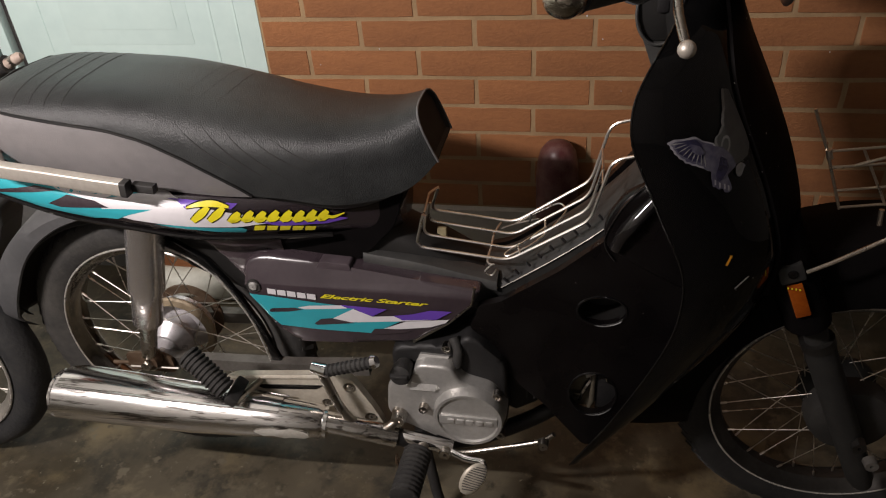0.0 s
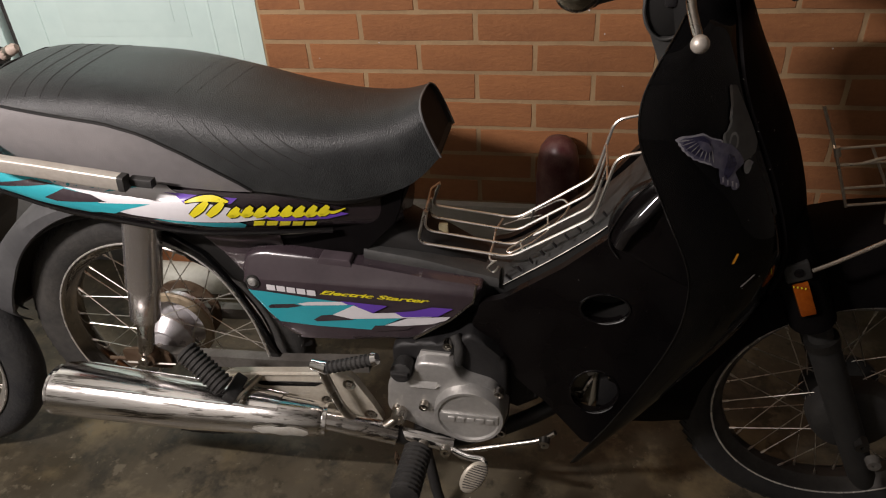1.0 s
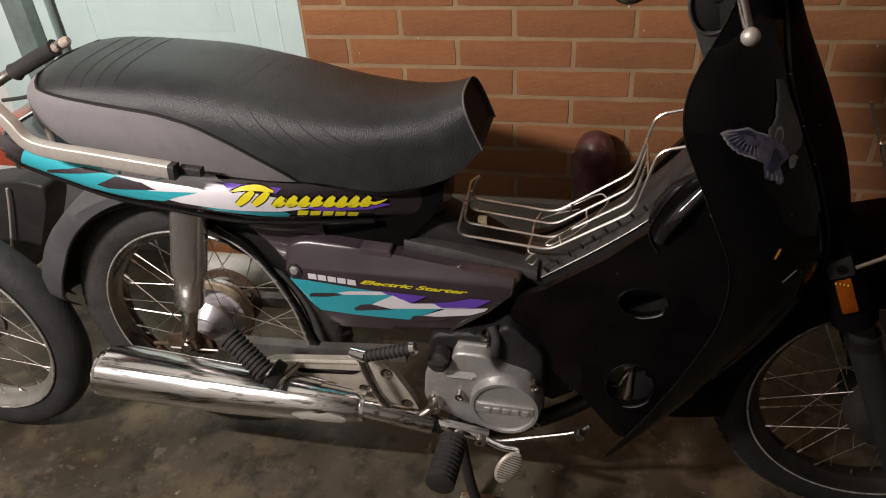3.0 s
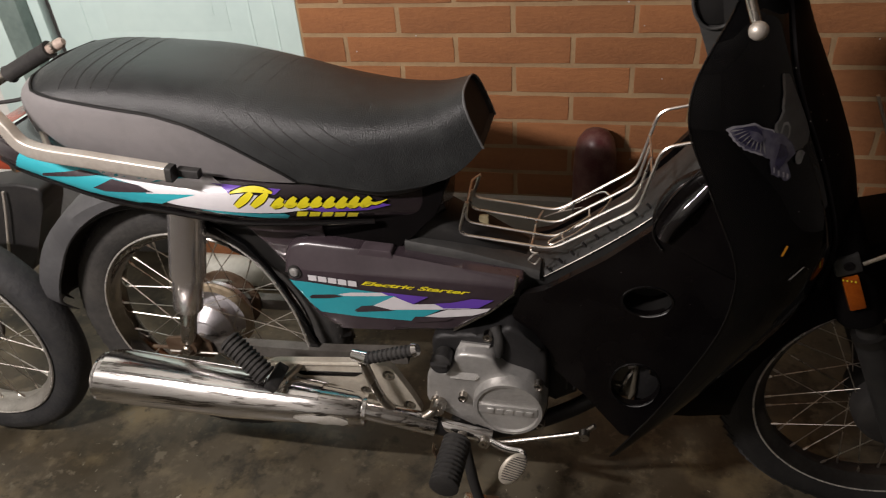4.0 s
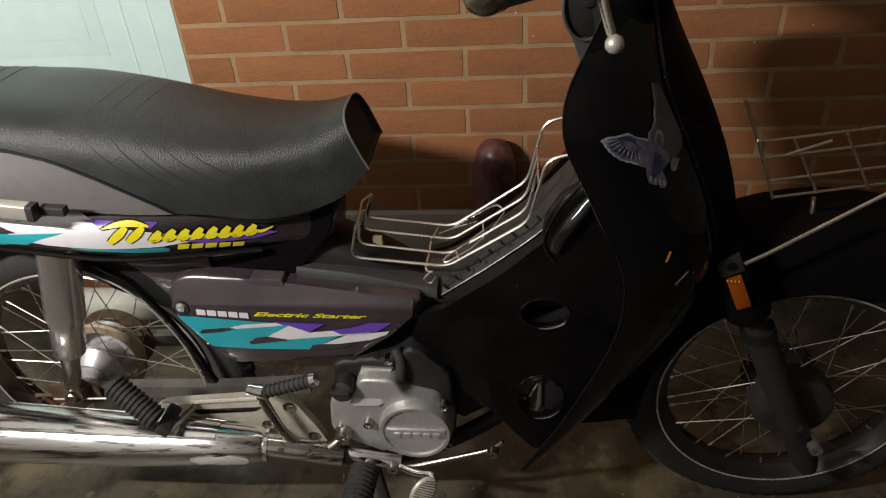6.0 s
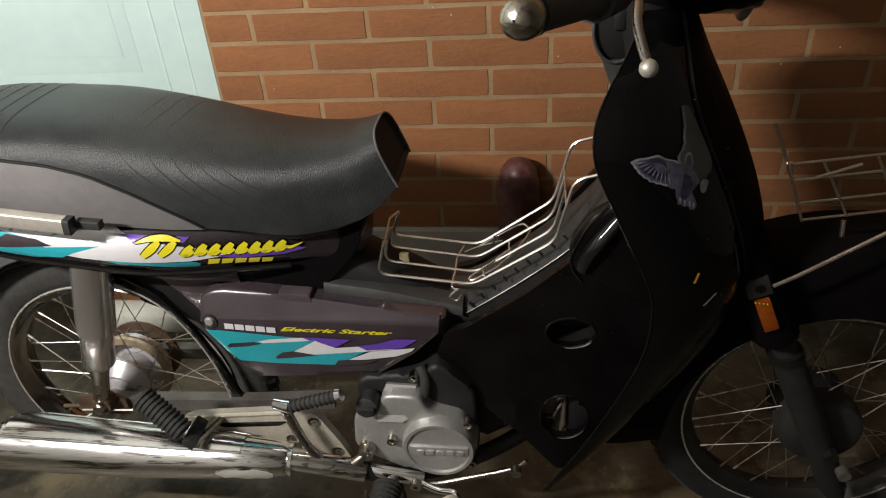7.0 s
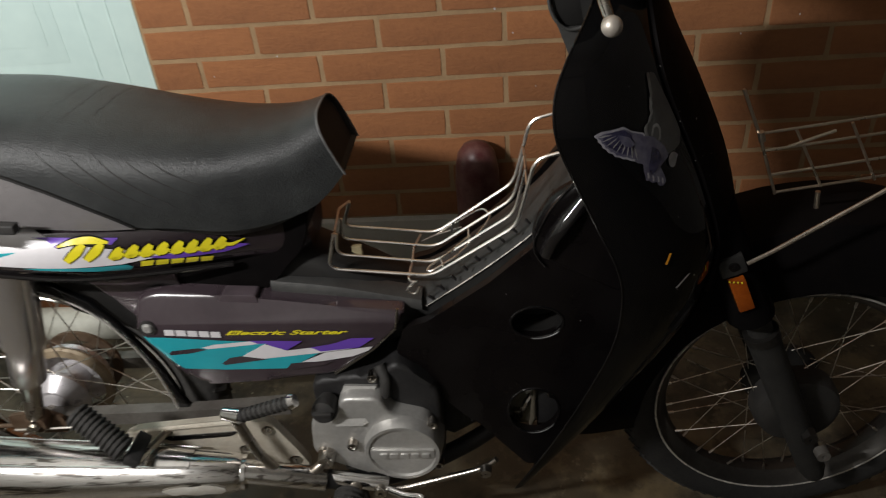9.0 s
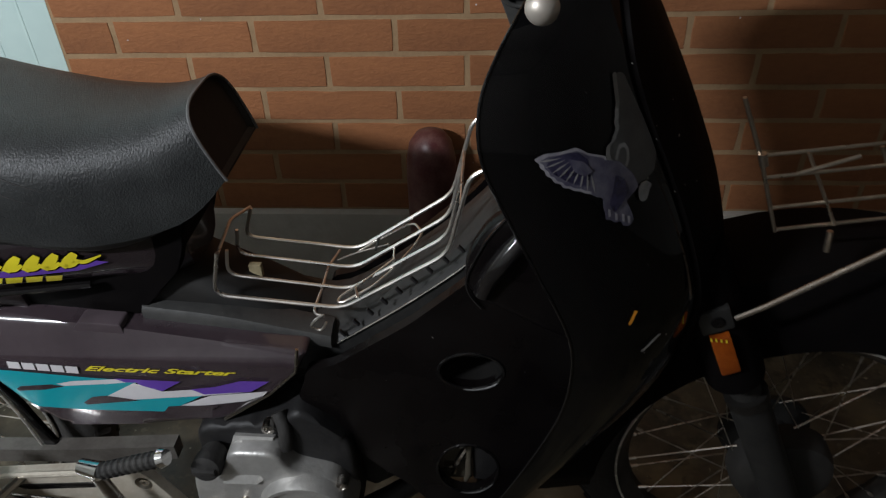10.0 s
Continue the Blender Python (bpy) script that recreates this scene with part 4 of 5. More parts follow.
for s in (-1, 1):
    ys = (-0.092, -0.078) if s < 0 else (0.078, 0.092)
    body = part("body_cover", plate_with_holes(outline, [(0.800, 0.503, 0.036, 0.027), (0.795, 0.334, 0.038, 0.046)], *ys), BODY, bike, "glossy black inner body cover with two openings")
    if s < 0:
        near_body = body
    for x, z, rx, rz in ((0.800, 0.503, 0.036, 0.027), (0.795, 0.334, 0.038, 0.046)):
        part("opening_rim", tube(B(), [(x + rx * math.cos(a), s * 0.0915, z + rz * math.sin(a)) for a in (2 * math.pi * j / 28 for j in range(28))], 0.0022, 6, closed=True), BLACK, body)
        # thin grey arc along the lower right of each opening
        part("rim_wear", tube(B(), [(x + rx * math.cos(a), s * 0.0932, z + rz * math.sin(a)) for a in (radians(255 + 9 * j) for j in range(9))], [0.0003] + [0.0012] * 7 + [0.0003], 6), GREY_TRIM, body)
knee = rounded(flat([(0.799, 0.665), (0.793, 0.635), (0.803, 0.614), (0.866, 0.575), (0.918, 0.548), (0.922, 0.66), (0.885, 0.732), (0.858, 0.722), (0.820, 0.700)]), 0.016, 5, closed=True)
knee_top = Vector((0.868, 0, 0.632))
rings = []
for y, f in ((-0.078, 1.0), (-0.0925, 0.995), (-0.0955, 0.97), (-0.0972, 0.90), (-0.0980, 0.75), (-0.0984, 0.45), (-0.0986, 0.15)):
    rings.append([Vector((knee_top.x + (p.x - knee_top.x) * f, y, knee_top.z + (p.z - knee_top.z) * f)) for p in knee])
knee_part = part("knee_cover", loft(B(), rings), BODY, bike, "glossy black bulged inner cover", 60)
part("ridge", tube(B(), curve([(0.812, -0.094, 0.616), (0.819, -0.099, 0.640), (0.831, -0.1020, 0.662), (0.850, -0.0957, 0.6852), (0.869, -0.0895, 0.7085)], 6), [0.004] + [0.011] * 23 + [0.006], 18), KNEE, knee_part)
part("bead", tube(B(), curve([(0.853, -0.098, 0.734), (0.834, -0.098, 0.709), (0.816, -0.098, 0.684), (0.802, -0.098, 0.654), (0.796, -0.097, 0.632), (0.800, -0.096, 0.614), (0.811, -0.095, 0.597)], 5), 0.0013, 6), KNEE, knee_part)
bm = B()
loft(bm, [[Vector((x + 0.036 * math.cos(a), y, z + 0.030 * math.sin(a))) for a in (2 * math.pi * j / 24 for j in range(24))] for x, y, z in ((0.800, -0.085, 0.505), (0.803, -0.045, 0.508))], cap=False)
bm.faces.new([bm.verts.new((0.803 + 0.036 * math.cos(a), -0.045, 0.508 + 0.030 * math.sin(a))) for a in (2 * math.pi * j / 24 for j in range(24))])
part("opening_cup", bm, DULL_BLACK, bike)
DUSTY_CAST = material("dusty_brown_cast", (0.11, 0.095, 0.068), 0.7, 0.2, second=(0.08, 0.07, 0.05), scale=60, bump=0.3)
part("mount_back", box(B(), 0.750, 0.800, -0.067, -0.060, 0.282, 0.388, 0.004), DUSTY_CAST, bike, "dusty brown casting inside the cover")
part("mount_side", box(B(), 0.801, 0.846, -0.069, -0.061, 0.282, 0.388, 0.004), DARK_CAST, bike)
part("mount_rib", tube(B(), [(0.798, -0.069, 0.370), (0.795, -0.070, 0.338), (0.796, -0.070, 0.300), (0.791, -0.069, 0.280)], [0.004, 0.005, 0.005, 0.003], 10), DUSTY_CAST, bike)
part("mount_lug", plate(B(), [(0.780, 0.368), (0.789, 0.377), (0.800, 0.366), (0.785, 0.355)], -0.080, -0.066, 0.002), ALUMINIUM, bike)
part("mount_tab", plate(B(), [(0.814, 0.360), (0.829, 0.356), (0.829, 0.341), (0.816, 0.347)], -0.078, -0.066, 0.002), STEEL, bike)
part("mount_lip", box(B(), 0.764, 0.783, -0.076, -0.064, 0.312, 0.317, 0.001), STEEL, bike)

# -- engine --
eng = part("crankcase", plate(B(), xz(rounded(flat([(0.472, 0.30), (0.474, 0.415), (0.53, 0.425), (0.575, 0.424), (0.60, 0.452), (0.64, 0.416), (0.660, 0.395), (0.660, 0.255), (0.60, 0.215), (0.53, 0.235)]), 0.018, closed=True)), -0.108, 0.10, 0.008, 3), DARK_CAST, bike, "dusty dark cast engine block")
part("clutch_cover", plate(B(), xz(rounded(flat([(0.521, 0.409), (0.576, 0.408), (0.590, 0.375), (0.640, 0.36), (0.664, 0.312), (0.645, 0.262), (0.60, 0.237), (0.556, 0.246), (0.488, 0.281), (0.464, 0.298), (0.470, 0.36), (0.483, 0.378), (0.503, 0.36)]), 0.014, closed=True)), -0.136, -0.10, 0.011, 4), ALUMINIUM, eng, "grey cast aluminium clutch cover", 35)
ramp = B()
loft(ramp, [[Vector((0.512, -0.136, 0.362)), Vector((0.556, -0.136, 0.362)), Vector((0.572, -0.106, 0.409)), Vector((0.524, -0.106, 0.411))], [Vector((0.508, -0.1415, 0.360)), Vector((0.548, -0.1415, 0.360)), Vector((0.570, -0.1135, 0.411)), Vector((0.523, -0.1135, 0.413))]])
part("cover_ramp", ramp, ALUMINIUM, eng)
cap_c = (0.6015, -0.136, 0.312)
cap = part("round_cap", lathe(B(), [(0.001, -0.012), (0.048, -0.012), (0.0495, -0.016), (0.0545, -0.016), (0.057, -0.010), (0.058, 0.004), (0.001, 0.004)], cap_c, seg=56), ALUMINIUM, eng, "round grey engine cap with a raised band")
bm = B()
box(bm, cap_c[0] - 0.047, cap_c[0] + 0.047, -0.1515, -0.147, 0.3005, 0.3185, 0.0015)
band = part("band", bm, ALUMINIUM, cap)
for k in range(5):
    bm = B()
    x = 0.5685 + 0.0155 * k
    box(bm, x, x + 0.011, -0.1535, -0.150, 0.3035, 0.3125, 0.0008)
    part("raised_block", bm, ALUMINIUM, band)
filler = part("oil_filler_cap", tube(B(), [(0.4975, -0.118, 0.388), (0.497, -0.139, 0.394), (0.497, -0.150, 0.3965), (0.497, -0.152, 0.397)], [0.015, 0.017, 0.0165, 0.012], 20), RUBBER, eng, "black oil filler cap")
part("grip_bar", box(B(), 0.484, 0.510, -0.157, -0.150, 0.3945, 0.400, 0.001), RUBBER, filler)
part("filler_neck", tube(B(), [(0.494, -0.12, 0.352), (0.496, -0.128, 0.385)], [0.010, 0.0165], 16), DARK_CAST, eng)
for x, y, z in ((0.528, -0.140, 0.321), (0.651, -0.132, 0.268), (0.481, -0.135, 0.305), (0.567, -0.11, 0.428), (0.648, -0.13, 0.352)):
    b = part("bolt", lathe(B(), [(0.003, -0.005), (0.0045, -0.007), (0.0075, -0.007), (0.0078, 0.006), (0.003, 0.006)], (x, y, z), seg=12), STEEL, eng)
part("breather", tube(B(), curve([(0.577, -0.10, 0.44), (0.585, -0.112, 0.42), (0.582, -0.115, 0.395)], 5), 0.0085, 10), RUBBER, eng)
cyl = part("cylinder", hull([(0.65, 0.045, 0.40, 0.29), (0.70, 0.05, 0.41, 0.30), (0.80, 0.05, 0.41, 0.31)], 0.6, 20), DARK_CAST, eng)
for k in range(8):
    bm = B()
    x = 0.675 + 0.012 * k
    box(bm, x, x + 0.003, -0.066, 0.066, 0.285, 0.415, 0.0)
    part("fin", bm, DARK_CAST, cyl)
head = part("cylinder_head", hull([(0.775, 0.055, 0.40, 0.31), (0.80, 0.06, 0.405, 0.305), (0.835, 0.05, 0.39, 0.31)], 0.6, 20), ALUMINIUM, eng)
part("head_cap", lathe(B(), [(0.001, -0.012), (0.018, -0.012), (0.022, -0.006), (0.022, 0.01), (0.001, 0.01)], (0.785, -0.062, 0.375), seg=20), STEEL, head)
part("spark_lead", tube(B(), curve([(0.80, -0.06, 0.35), (0.785, -0.075, 0.335), (0.775, -0.07, 0.30)], 6), 0.0045, 8), STEEL, head)

part("lower_block", hull([(0.635, 0.06, 0.40, 0.24), (0.67, 0.07, 0.40, 0.232), (0.705, 0.06, 0.40, 0.25)], 0.6, 20), DULL_BLACK, eng)

# -- exhaust --
axis = [(-0.088, -0.190, 0.3315), (-0.02, -0.187, 0.326), (0.15, -0.182, 0.314), (0.28, -0.177, 0.307), (0.36, -0.173, 0.303)]
muf = part("muffler", tube(B(), [(-0.0885, -0.19, 0.3315)] + axis + [(0.37, -0.172, 0.302)], [0.036, 0.0415, 0.0420, 0.0395, 0.034, 0.0285, 0.022], 40), WORN_CHROME, bike, "bright worn chrome exhaust muffler")
part("clamp", tube(B(), [(0.368, -0.173, 0.3025), (0.3735, -0.1725, 0.3018)], 0.0262, 28), CHROME, muf)
part("header_pipe", tube(B(), curve([(0.37, -0.172, 0.302), (0.42, -0.166, 0.286), (0.48, -0.155, 0.262)], 6), 0.0175, 16), WORN_CHROME, muf)
part("down_pipe", tube(B(), curve([(0.478, -0.155, 0.263), (0.53, -0.135, 0.235), (0.60, -0.09, 0.205), (0.70, -0.04, 0.215), (0.80, -0.02, 0.29)], 6), 0.0145, 16), DARK_CAST, muf)
bm = B()
loft(bm, [[Vector((x, y - 0.047 * r * math.sin(a), z + 0.047 * r * math.cos(a))) for a in (radians(d) for d in range(-60, 31, 10))] for x, y, z, r in ((-0.075, -0.188, 0.3305, 1.0), (-0.055, -0.188, 0.329, 1.05), (0.10, -0.184, 0.317, 0.97), (0.24, -0.178, 0.309, 0.84), (0.30, -0.176, 0.306, 0.74))], closed=False)
hs = part("heat_shield", bm, WORN_CHROME, muf)
for d in (-60, 30):
    part("shield_edge", tube(B(), [Vector((x, y - 0.048 * r * math.sin(radians(d)), z + 0.048 * r * math.cos(radians(d)))) for x, y, z, r in ((-0.076, -0.188, 0.3305, 1.0), (-0.055, -0.188, 0.329, 1.05), (0.10, -0.184, 0.317, 0.97), (0.24, -0.178, 0.309, 0.84), (0.30, -0.176, 0.306, 0.74))], 0.0016, 6), CHROME, hs)
bm = B()
loft(bm, [[Vector((x, -0.1745 - 0.004 * (0.36 - x) * 10 - r * math.cos(radians(a)), z + r * math.sin(radians(a)))) for a in (a0 + (a1 - a0) * j / 8 for j in range(9))] for x, z, r, a0, a1 in ((0.262, 0.3085, 0.0364, 2, 6), (0.275, 0.3078, 0.0356, -14, 12), (0.292, 0.3068, 0.0345, -12, 16), (0.307, 0.306, 0.0333, -24, 13), (0.322, 0.3052, 0.0322, -20, 18), (0.340, 0.3042, 0.0310, -26, 12), (0.350, 0.3036, 0.0301, -12, 4))], closed=False)
part("label_remnant", bm, material("torn_label", (0.55, 0.53, 0.48), 0.6, second=(0.36, 0.33, 0.28), scale=60, mix=0.6), muf, "torn whitish label remnant")
part("end_rim", tube(B(), [(-0.089, -0.19 + 0.039 * math.cos(a), 0.3315 + 0.039 * math.sin(a)) for a in (2 * math.pi * j / 32 for j in range(32))], 0.0032, 6, closed=True), CHROME, muf)

# -- swing arm, brackets, pegs, pedals --
for s in (-1, 1):
    arm = part("swing_arm", loft(B(), [[Vector((x, s * 0.066 + y, z + dz)) for y, dz in ((-0.010, -0.012), (0.010, -0.012), (0.010, 0.012), (-0.010, 0.012))] for x, z in ((-0.02, 0.312), (0.10, 0.312), (0.28, 0.318), (0.42, 0.330))]), SWING, bike)
    part("chain_adjuster", plate(B(), xz(rounded(flat([(-0.036, 0.295), (-0.036, 0.333), (0.03, 0.342), (0.055, 0.33), (0.055, 0.295)]), 0.008, closed=True)), min(s * 0.079, s * 0.085), max(s * 0.079, s * 0.085)), RUST, arm)
    part("axle_nut", lathe(B(), [(0.004, -0.009), (0.011, -0.009), (0.012, 0.009), (0.004, 0.009)], (0.020, s * 0.090, 0.319), seg=6), STEEL, arm)
    part("adjuster_bolt", tube(B(), [(-0.075, s * 0.075, 0.300), (-0.04, s * 0.075, 0.302)], 0.0035, 8), RUST, arm)
part("hub_dome", lathe(B(), [(0.001, -0.044), (0.020, -0.041), (0.031, -0.032), (0.037, -0.018), (0.038, 0.0), (0.001, 0.0)], (0.022, -0.012, 0.320), seg=32), PALE_ALLOY, rear_wheel, "silver domed hub cover")
part("spoke_flange", lathe(B(), [(0.060, -0.006), (0.072, -0.004), (0.075, 0.0), (0.072, 0.006), (0.060, 0.006)], (0.022, 0.005, 0.320), seg=40), TAN_PLATE, rear_wheel)
part("sprocket", lathe(B(), [(0.05, -0.002), (0.067, -0.002), (0.067, 0.003), (0.05, 0.003)], (0.022, 0.055, 0.320), seg=40), RUST, rear_wheel)
part("brake_rod", tube(B(), [(-0.02, -0.10, 0.318), (0.075, -0.10, 0.322)], 0.0022, 6), SPOKE, bike)

brk = part("step_bracket", plate_with_holes(xz(rounded(flat([(0.175, 0.333), (0.20, 0.347), (0.37, 0.366), (0.408, 0.362), (0.44, 0.30), (0.455, 0.262), (0.43, 0.255), (0.395, 0.272), (0.335, 0.283), (0.19, 0.313)]), 0.010, closed=True)), [(0.403, 0.342, 0.011, 0.011), (0.433, 0.277, 0.011, 0.011), (0.36, 0.303, 0.010, 0.009)], -0.132, -0.118), BRACKET, bike, "worn cream-painted footrest bracket")
part("slot", plate(B(), xz(rounded(flat([(0.235, 0.333), (0.36, 0.344), (0.345, 0.334), (0.25, 0.325)]), 0.004, closed=True)), -0.1335, -0.130), BLACK, brk)
part("rib", tube(B(), [(0.19, -0.132, 0.345), (0.37, -0.132, 0.364)], 0.004, 8), BRACKET, brk)
part("rib", tube(B(), [(0.20, -0.132, 0.316), (0.34, -0.132, 0.290)], 0.004, 8), BRACKET, brk)
for x, z in ((0.403, 0.342), (0.433, 0.277), (0.36, 0.303)):
    part("bolt", lathe(B(), [(0.002, -0.004), (0.0065, -0.004), (0.008, 0.006), (0.002, 0.006)], (x, -0.127, z), seg=6), STEEL, brk)


def peg(name, a, b, r, ribs, label):
    a, b = Vector(a), Vector(b)
    pts, rad = [], []
    for k in range(ribs * 4 + 1):
        t = k / (ribs * 4)
        pts.append(a.lerp(b, t))
        rad.append(r * (0.86 if k % 4 in (0, 1) else 1.0) * (0.9 if k in (0, ribs * 4) else 1))
    p = part(name, tube(B(), pts, rad, 14), RUBBER, bike, label, 25)
    return p


rp = peg("rear_footpeg", (0.163, -0.182, 0.438), (0.228, -0.204, 0.388), 0.019, 11, "black ribbed rubber passenger footpeg, folded up")
part("peg_clevis", box(B(), 0.226, 0.246, -0.216, -0.165, 0.364, 0.382, 0.004, Matrix.Rotation(0.7, 4, "Y")), RUBBER, rp)
part("peg_pin", tube(B(), [(0.238, -0.205, 0.364), (0.250, -0.13, 0.345)], 0.006, 8), STEEL, rp)
fp = peg("front_footpeg", (0.524, -0.186, 0.268), (0.520, -0.278, 0.267), 0.0235, 11, "black ribbed rubber front footpeg")
part("peg_bar", tube(B(), [(0.49, -0.150, 0.262), (0.53, -0.156, 0.258), (0.574, -0.156, 0.248)], [0.011, 0.011, 0.012], 12), CHROME, fp)
part("peg_bolt", lathe(B(), [(0.003, -0.006), (0.009, -0.006), (0.011, 0.004), (0.003, 0.004)], (0.564, -0.168, 0.250), seg=16), STEEL, fp)
part("mount", tube(B(), [(0.53, -0.156, 0.255), (0.522, -0.196, 0.266)], 0.009, 10), STEEL, fp)

kick = part("kick_lever", tube(B(), curve([(0.500, -0.118, 0.300), (0.480, -0.150, 0.292), (0.455, -0.160, 0.278), (0.430, -0.165, 0.283), (0.398, -0.165, 0.325), (0.372, -0.160, 0.405)], 6), 0.0078, 12), STEEL, bike, "bare steel kick-start lever")
part("pivot", lathe(B(), [(0.004, -0.016), (0.011, -0.016), (0.013, -0.010), (0.014, 0.012), (0.004, 0.012)], (0.486, -0.140, 0.297), seg=20), STEEL, kick)
part("knuckle", tube(B(), [(0.360, -0.160, 0.410), (0.386, -0.166, 0.410)], [0.009, 0.011], 12), CHROME, kick)
pts, rad = [], []
for k in range(41):
    pts.append(Vector((0.385, -0.166, 0.410)).lerp(Vector((0.462, -0.166, 0.436)), k / 40))
    rad.append(0.0085 if k % 4 < 2 else 0.0102)
part("kick_rubber", tube(B(), pts, rad, 12), RUBBER, kick, "", 20)
part("kick_tip", tube(B(), [(0.462, -0.166, 0.436), (0.469, -0.166, 0.4385)], [0.0112, 0.009], 12), CHROME, kick)

pedal = part("brake_pedal", tube(B(), curve([(0.565, -0.160, 0.250), (0.60, -0.178, 0.252), (0.628, -0.19, 0.262), (0.632, -0.2, 0.258)], 5), 0.0055, 10), CHROME, bike, "chrome brake pedal")
bm = B()
bmesh.ops.create_uvsphere(bm, u_segments=20, v_segments=10, radius=1, matrix=Matrix.Translation((0.616, -0.212, 0.247)) @ Matrix.Rotation(0.62, 4, "Y") @ Matrix.Rotation(-0.5, 4, "X") @ Matrix.Diagonal((0.019, 0.006, 0.029, 1)))
pad = part("pedal_pad", bm, BRACKET, pedal)
for k in range(11):
    t = (k - 5) / 6.0
    w = 0.015 * math.sqrt(max(0.1, 1 - t * t))
    bm = B()
    m = Matrix.Translation((0.616, -0.212, 0.247)) @ Matrix.Rotation(0.62, 4, "Y") @ Matrix.Rotation(-0.5, 4, "X")
    tube(bm, [m @ Vector((-w, -0.0055, t * 0.025)), m @ Vector((w, -0.0055, t * 0.025 + 0.006))], 0.0009, 5)
    part("pad_ridge", bm, SWING, pad)
rod = part("engine_stay", tube(B(), curve([(0.572, -0.160, 0.243), (0.605, -0.158, 0.246), (0.66, -0.156, 0.263), (0.715, -0.154, 0.281), (0.738, -0.153, 0.300)], 4), 0.0044, 10), STEEL, bike)
part("stay_bolt", lathe(B(), [(0.002, -0.008), (0.008, -0.008), (0.009, 0.004), (0.002, 0.004)], (0.722, -0.162, 0.287), seg=12), STEEL, rod)
stand = part("centre_stand", tube(B(), [(0.50, -0.075, 0.20), (0.528, -0.11, 0.07), (0.54, -0.12, 0.028)], 0.010, 10), RUBBER, bike, "black steel centre stand")
part("stand_leg", tube(B(), [(0.50, 0.075, 0.20), (0.528, 0.11, 0.07), (0.54, 0.12, 0.028)], 0.010, 10), RUBBER, stand)
part("stand_bar", tube(B(), [(0.50, -0.08, 0.20), (0.50, 0.08, 0.20)], 0.011, 10), RUBBER, stand)
for s in (-1, 1):
    part("stand_foot", box(B(), 0.51, 0.575, s * 0.12 - 0.014, s * 0.12 + 0.014, 0.019, 0.032, 0.003), STEEL, stand)
spring = [(0.455 + 0.02 * k / 60, -0.1 + 0.008 * math.cos(k * 0.9), 0.14 - 0.07 * k / 60 + 0.008 * math.sin(k * 0.9)) for k in range(61)]
part("stand_spring", tube(B(), spring, 0.0014, 5), RUST, stand)

# -- leg shield and front --
SHIELD = [(0.955, 0.868, 0.085, 0.925), (0.93, 0.845, 0.150, 0.935), (0.90, 0.822, 0.190, 0.948), (0.87, 0.810, 0.207, 0.962), (0.83, 0.812, 0.213, 0.983), (0.78, 0.832, 0.210, 1.008), (0.724, 0.856, 0.203, 1.032), (0.652, 0.886, 0.195, 1.052), (0.59, 0.893, 0.185, 1.05), (0.52, 0.886, 0.173, 1.03), (0.43, 0.858, 0.162, 0.975), (0.34, 0.822, 0.154, 0.91), (0.27, 0.790, 0.146, 0.855), (0.215, 0.765, 0.138, 0.81)]
rows = fine_rows(SHIELD, 4)


def swept(p):
    """The far half of the shield stands a little further forward."""
    return Vector((p.x + 0.2 * max(0.0, p.y), p.y, p.z))


rings = []
for z, xe, w, xf in rows:
    ring = [Vector((xe + (xf - xe) * math.cos(a), w * math.sin(a), z)) for a in (math.pi / 2 * k / 12 for k in range(-12, 13))]
    ring = ring + [Vector((xe + 0.001 + (xf - xe - 0.006) * math.cos(a), (w - 0.004) * math.sin(a), z)) for a in (math.pi / 2 * k / 12 for k in range(12, -13, -1))]
    rings.append([swept(p) for p in ring])
shield = part("leg_shield", loft(B(), rings), SHIELD_BLACK, bike, "glossy black leg shield")
for s in (-1, 1):
    part("edge_bead", tube(B(), [swept(Vector((xe, s * w, z))) for z, xe, w, xf in rows], 0.0013, 8), BLACK, shield)
turns = [k * 0.095 for k in range(-8, 9)]
front = part("front_cover", loft(B(), [[swept(Vector((xe + (xf - xe + 0.006) * math.cos(a), (w + 0.0015) * math.sin(a), z))) for a in turns] + [swept(Vector((xe + (xf - xe - 0.004) * math.cos(a), (w - 0.003) * math.sin(a), z))) for a in reversed(turns)] for z, xe, w, xf in rows if z > 0.56]), FRONT_BLACK, shield)
bm = B()
loft(bm, [[Vector((x + 0.048 * c, 0.06 * s_, z + 0.02 * c)) for c, s_ in ((math.cos(2 * math.pi * j / 20), math.sin(2 * math.pi * j / 20)) for j in range(20))] for x, z in ((0.890, 0.882), (0.884, 0.91), (0.876, 0.95), (0.872, 1.0))])
neck = part("steering_neck", bm, DULL_BLACK, bike)
part("inner_cover", plate(B(), xz(rounded(flat([(0.822, 0.901), (0.835, 0.889), (0.852, 0.889), (0.868, 0.899), (0.885, 0.86), (0.846, 0.840)]), 0.004, closed=True)), -0.05, 0.03, 0.003), GREY_PLASTIC, neck)
part("inner_well", plate(B(), xz(rounded(flat([(0.817, 1.0), (0.815, 0.925), (0.823, 0.900), (0.836, 0.889), (0.852, 0.890), (0.872, 0.903), (0.90, 0.95), (0.90, 1.0)]), 0.006, closed=True)), -0.046, 0.02, 0.002), DULL_BLACK, neck)
part("well_clip", box(B(), 0.838, 0.852, -0.052, -0.046, 0.925, 0.950, 0.003), PLASTIC, neck)
